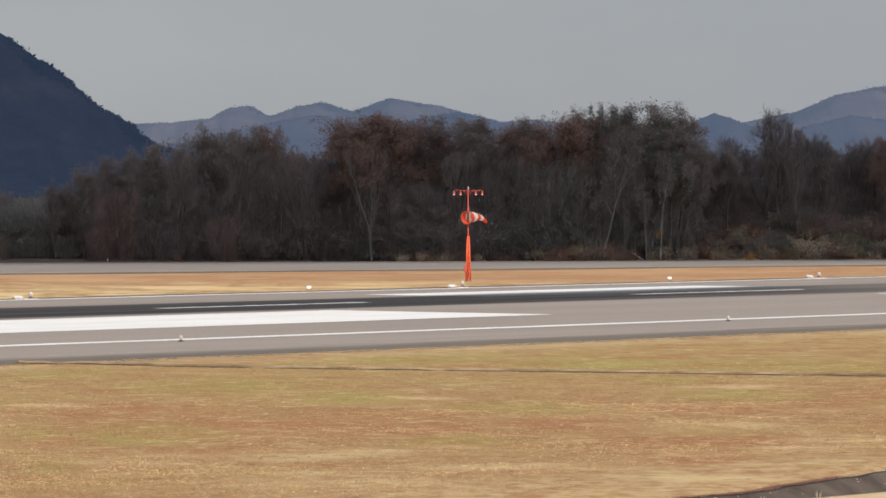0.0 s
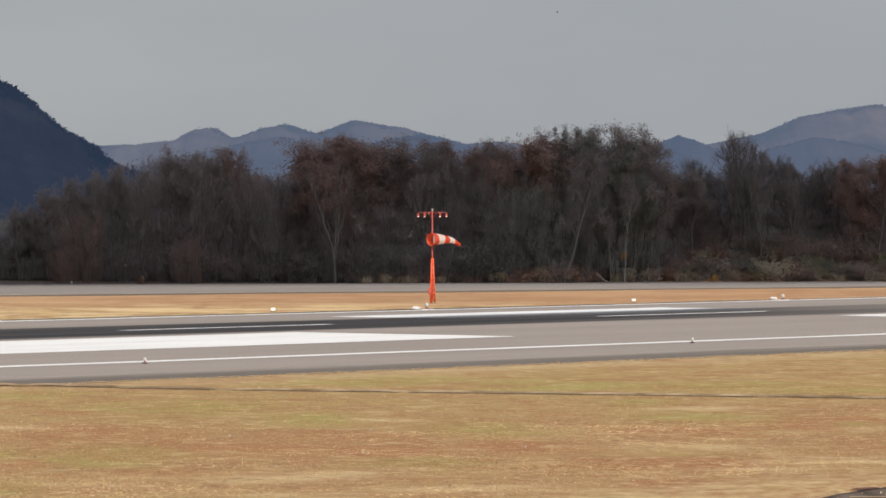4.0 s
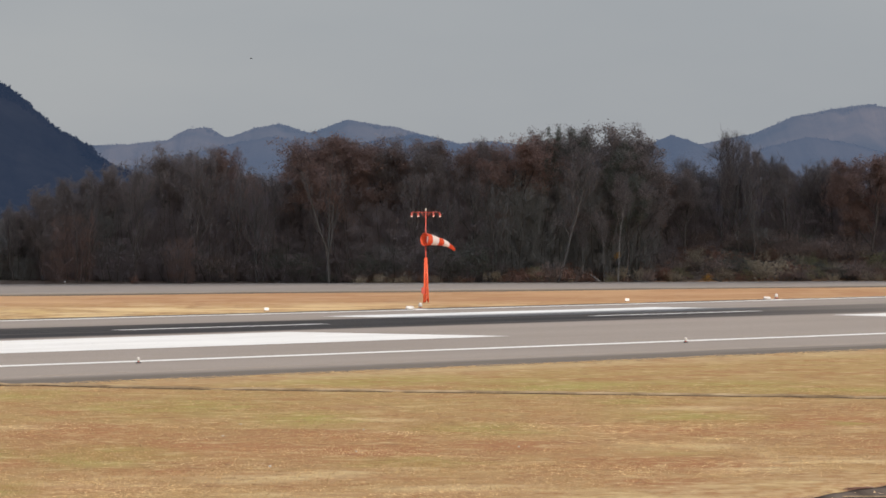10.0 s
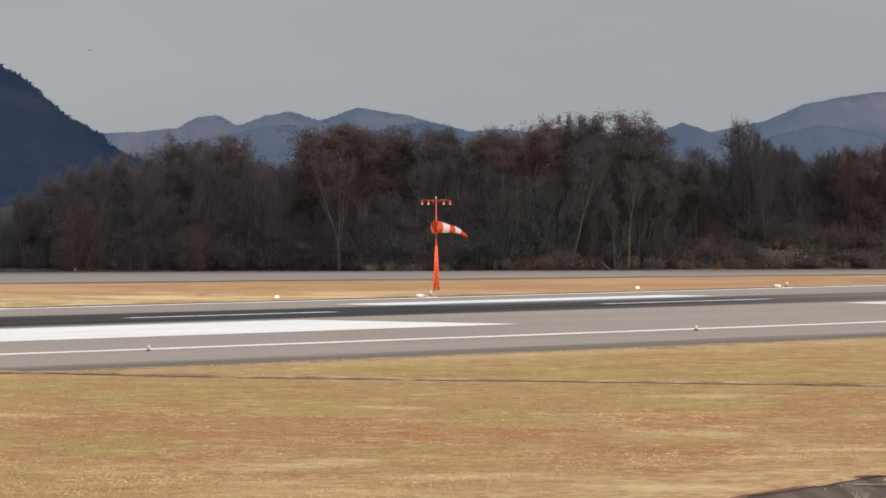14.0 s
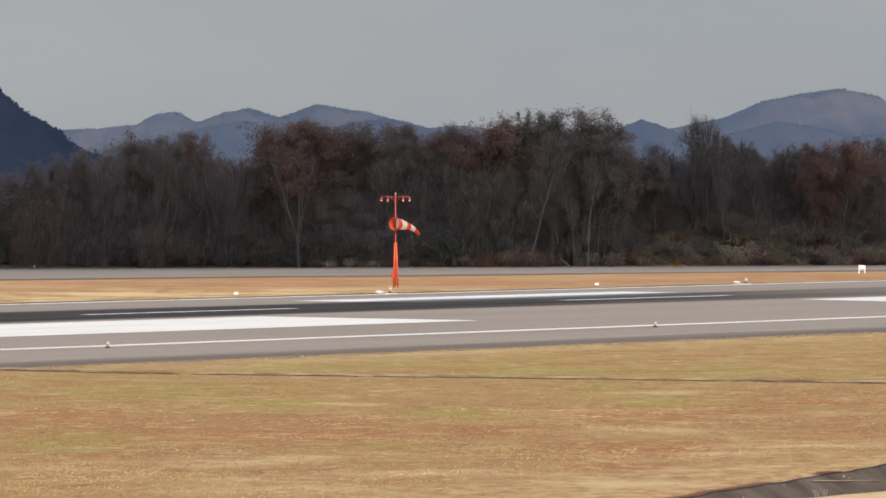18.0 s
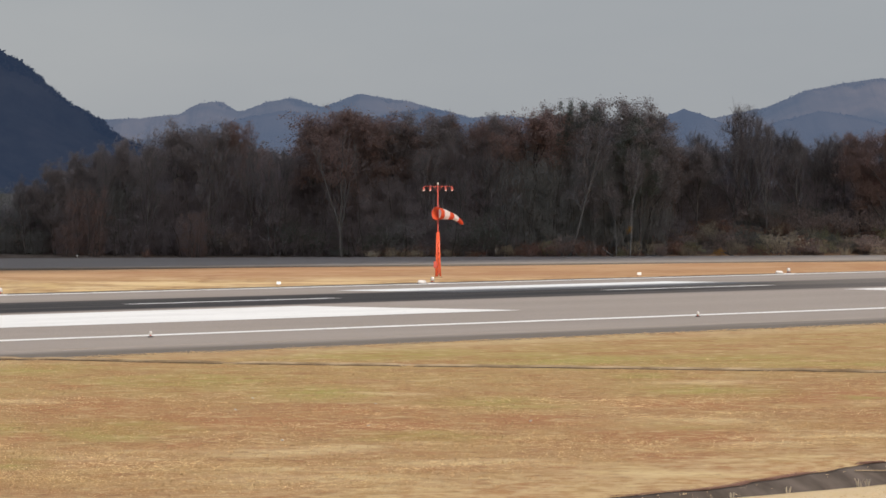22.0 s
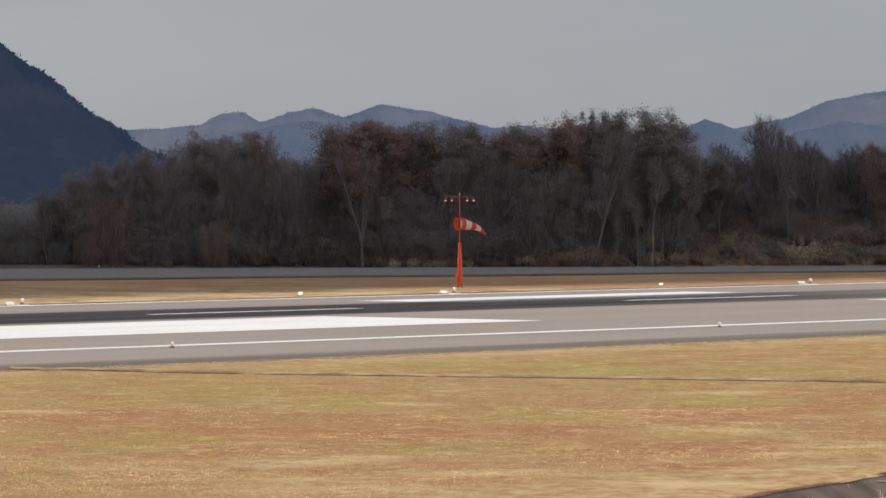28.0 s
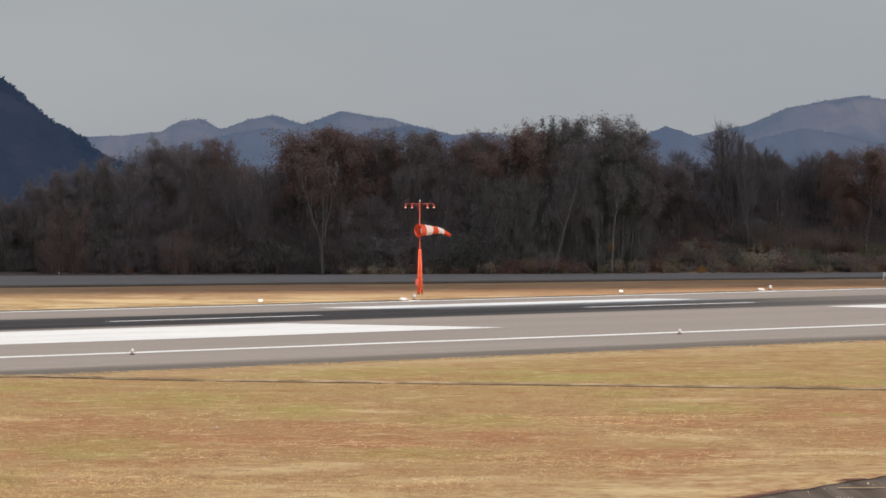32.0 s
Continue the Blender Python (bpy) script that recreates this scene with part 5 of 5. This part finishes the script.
def mats():
    """Places within bleached mats of fallen straw, nearer ones first."""
    r = random.Random(31)
    spots = []
    while len(spots) < 420:
        d = 99 + 50 * r.random() ** 1.4
        p = site(r.uniform(-0.13, 0.14) * d, d)
        if p.y > ditch_far(p.x) + 0.8 and noise.noise((p.x * 0.16, p.y * 0.16, 21)) + 0.5 * noise.noise((p.x * 0.5, p.y * 0.5, 4)) > 0.1:
            spots.append((p.x, p.y, r.uniform(0.3, 1.3)))

    def spot(q):
        x, y, w = q.choice(spots)
        x, y = x + q.gauss(0, w), y + q.gauss(0, w)
        return x, y, field(x, y) - 0.012
    return spot


def near_field(r):
    while True:
        d = r.uniform(98, 178)
        a = r.uniform(-0.13, 0.16) * d
        p = site(a, d)
        if ditch_far(p.x) + 0.3 < p.y < 135.4:
            if noise.noise((p.x * 0.3, p.y * 0.3, 3)) + r.uniform(-0.6, 0.6) > -0.1:
                return p.x, p.y, field(p.x, p.y) - 0.012


def rough_field(r):
    while True:
        d = r.uniform(99, 132)
        p = site(r.uniform(-0.13, 0.13) * d, d)
        if p.y > ditch_far(p.x) + 0.6 and noise.noise((p.x * 0.22, p.y * 0.22, 7)) + 0.4 * noise.noise((p.x, p.y, 2)) + r.uniform(-0.2, 0.2) > 0.12 + (d - 99) * 0.008:
            return p.x, p.y, field(p.x, p.y) - 0.015


def lip_field(r):
    while True:
        d = r.uniform(96, 114)
        p = site(r.uniform(-0.13, 0.14) * d, d)
        if p.y > ditch_far(p.x) + 0.35 and noise.noise((p.x * 0.7, p.y * 0.7, 11)) + r.uniform(-0.3, 0.3) > 0.0:
            return p.x, p.y, field(p.x, p.y) - 0.012


def verge(r):
    x = r.uniform(72, 178)
    return x, 136.0 + 0.5 * noise.noise((x * 0.25, 2, 0)) + r.gauss(0, 0.35), -0.02


def bank(r):
    x = r.uniform(60, 112)
    return x, ditch_near(x) - 0.5 - abs(r.gauss(0, 2.5)), 0.0


def lip(r):
    x = r.choice((r.uniform(76, 86), r.uniform(78.5, 85.5), r.gauss(89.8, 0.25), r.uniform(60, 112)))
    return x, ditch_far(x) + 0.04 + abs(r.gauss(0.0, 0.4)), 0.02


tufts("grass_tufts", 52000, near_field, 0.055, STRAW, "short dry straw-coloured grass tufts", 1, 4, 0.6)
tufts("straw_mats", 17000, mats(), 0.04, BLEACHED, "bleached mats of fallen straw on the mown field", 9, 4, 0.9)
tufts("coarse_grass", 9000, rough_field, 0.06, STRAW, "coarse clumps of bleached and dark dead grass", 6)
tufts("lip_grass", 9000, lip_field, 0.04, BLEACHED, "bleached coarse grass beyond the ditch", 13)
tufts("verge_grass", 8000, verge, 0.042, STRAW, "bleached straw creeping over the tarmac's edge", 2)
tufts("bank_grass", 2500, bank, 0.035, STRAW, "pale straw on the bank in front of the ditch", 3)
tufts("ditch_weeds", 4500, lip, 0.034, RUST_GRASS, "rust-red weeds along the ditch", 4)
def ditch_weeds():
    """Dry stalks standing along the near bank of the ditch, joined."""
    r = random.Random(12)
    v, f = [], []
    for x in (74.6, 78.4, 80.2, 83.1, 83.9, 87.3, 93.5):
        y, s = ditch_near(x) + r.uniform(-0.1, 0.5), r.uniform(0.5, 1.0)
        for _ in range(16):
            a = r.uniform(0, math.tau)
            c, t, h = math.cos(a), math.sin(a), 0.25 * s * r.uniform(0.4, 1.0)
            p, w = Vector((x + 0.05 * c, y + 0.05 * t, -0.06)), Vector((-t, c, 0)) * 0.008
            q = p + Vector((c * 0.25 * h, t * 0.25 * h, h))
            n = len(v)
            v += [p - w, p + w, q + w, q - w, q + Vector((c * 0.2 * h, t * 0.2 * h, h * 0.1))]
            f += [(n, n + 1, n + 2, n + 3), (n + 3, n + 2, n + 4)]
    tagged(new("ditch_stalks", mesh("ditch_stalks", v, f, REED)), "dry pale stalks on the ditch's bank", "weeds", kind="stuff")


ditch_weeds()


# ---- unseen cloud, added to shade the wood and far grass ----
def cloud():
    """A broad unseen cloud sheet far above the field, added out of view to lay shade on the wood and the far grass."""
    n = Nodes("cloud_shade_sheet")
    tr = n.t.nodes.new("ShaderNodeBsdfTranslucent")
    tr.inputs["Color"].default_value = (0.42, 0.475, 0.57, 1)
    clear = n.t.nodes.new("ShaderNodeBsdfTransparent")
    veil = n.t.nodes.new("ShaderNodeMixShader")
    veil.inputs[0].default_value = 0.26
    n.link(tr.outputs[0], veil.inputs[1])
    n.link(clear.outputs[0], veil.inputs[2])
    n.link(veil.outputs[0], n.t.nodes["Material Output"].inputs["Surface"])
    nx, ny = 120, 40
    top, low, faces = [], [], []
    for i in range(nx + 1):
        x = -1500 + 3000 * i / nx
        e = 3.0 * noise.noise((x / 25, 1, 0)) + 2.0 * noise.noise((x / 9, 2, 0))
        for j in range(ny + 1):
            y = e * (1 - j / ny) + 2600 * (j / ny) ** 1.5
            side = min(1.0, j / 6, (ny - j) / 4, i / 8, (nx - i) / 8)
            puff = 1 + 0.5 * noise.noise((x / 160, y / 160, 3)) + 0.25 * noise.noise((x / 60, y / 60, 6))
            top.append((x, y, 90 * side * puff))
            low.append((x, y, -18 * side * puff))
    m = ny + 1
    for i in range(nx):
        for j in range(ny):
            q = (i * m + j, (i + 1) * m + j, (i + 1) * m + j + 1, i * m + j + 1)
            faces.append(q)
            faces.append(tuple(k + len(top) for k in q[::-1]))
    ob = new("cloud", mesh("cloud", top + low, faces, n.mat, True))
    return tagged(ob, "unseen cloud sheet added high overhead to shade wood and grass", "cloud")


shade_cloud = cloud()


# ---- bird ----
def bird():
    p = site(60, 800, 60)
    root = thing("bird", p, "small dark bird gliding far off", "bird")
    body = lathe(bmesh.new(), [(0.0, -0.26), (0.05, -0.18), (0.085, 0.0), (0.06, 0.16), (0.04, 0.22), (0.0, 0.28)], 10)
    bmesh.ops.rotate(body, verts=body.verts, cent=(0, 0, 0), matrix=Matrix.Rotation(radians(-90), 3, "Y"))
    part("body", body, DARK_METAL, root)
    wings = []
    for s in (-1, 1):
        v = [(0.10, 0, 0.02), (-0.10, 0, 0.02), (-0.14, 0.32 * s, 0.07), (-0.06, 0.60 * s, 0.05), (0.08, 0.34 * s, 0.08), (0.10, 0, 0.045), (-0.10, 0, 0.035), (-0.14, 0.32 * s, 0.08), (-0.06, 0.60 * s, 0.06), (0.08, 0.34 * s, 0.095)]
        f = [(0, 1, 2, 4), (4, 2, 3), (5, 9, 7, 6), (9, 8, 7), (0, 4, 9, 5), (4, 3, 8, 9), (3, 2, 7, 8), (2, 1, 6, 7)]
        wings.append(part("wing", mesh("wing", v, f, DARK_METAL), DARK_METAL, root))
    part("tail", block(bmesh.new(), (0.16, 0.12, 0.012), (0.30, 0, 0), 0.003), DARK_METAL, root)
    return root, wings


bird_thing, bird_wings = bird()


# ---- what moves ----
def motions():
    swing = [(0, 33, 8), (1, 50, 8), (2, 38, 8), (3, 43, 8), (4.5, 52, 11), (6, 57, 13), (7, 51, 13), (8, 56, 13), (9, 49, 14), (10, 51, 18), (11, 57, 10), (12, 57, 12), (13, 42, 14), (14, 54, 16),
             (15.5, 52, 13), (17, 51, 12), (18, 42, 18), (19, 49, 18), (20, 61, 16), (21, 59, 14), (22, 44, 18), (23, 56, 14), (24, 61, 15), (25, 60, 12), (27.5, 45, 19), (28, 46, 18), (28.5, 52, 17),
             (29, 57, 13), (29.5, 61, 13), (30, 58, 16), (30.5, 54, 16), (31, 55, 12), (31.5, 59, 11), (32, 54, 8)]
    reach = 67.0
    rows = []
    for t, side, drop in swing:
        down = math.degrees(math.asin((drop - 14.8) / reach))
        flat = math.sqrt(reach ** 2 - drop ** 2)
        rows.append((t, pose(-0.1, -0.6, 4.9, 0, down, math.degrees(math.acos(side / flat)))))
    walk(sock_part, rows)
    # the bird glides from one side of the sky to the other
    flight = [(0, 64.5, 47.6), (1, 55.3, 46.1), (2, 46.2, 44.6), (6, 11.3, 42.2), (7, 2.5, 39.3), (8, -7.0, 36.1), (9, -17.1, 33.3), (10, -28.4, 34.8), (11, -37.3, 36.2), (13, -53.0, 36.7), (13.5, -56.8, 35.2), (14, -61, 34.1), (32, -210, 30)]
    walk(bird_thing, [(t, pose(*site(a, 800, z), 0, 0, 134.3 - 180)) for t, a, z in flight])
    # the added cloud's shade is steered by a point of its front edge on the ground and the way that edge runs
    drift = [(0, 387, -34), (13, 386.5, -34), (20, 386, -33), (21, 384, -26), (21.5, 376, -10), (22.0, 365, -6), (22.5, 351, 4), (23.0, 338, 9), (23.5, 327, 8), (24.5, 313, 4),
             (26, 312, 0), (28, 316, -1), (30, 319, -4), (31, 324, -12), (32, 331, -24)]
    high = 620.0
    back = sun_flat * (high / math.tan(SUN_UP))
    walk(shade_cloud, [(t, pose(p.x + back.x, p.y + back.y, high, 0, 0, turn)) for t, p, turn in ((t, site(0, d), turn) for t, d, turn in drift)])


motions()
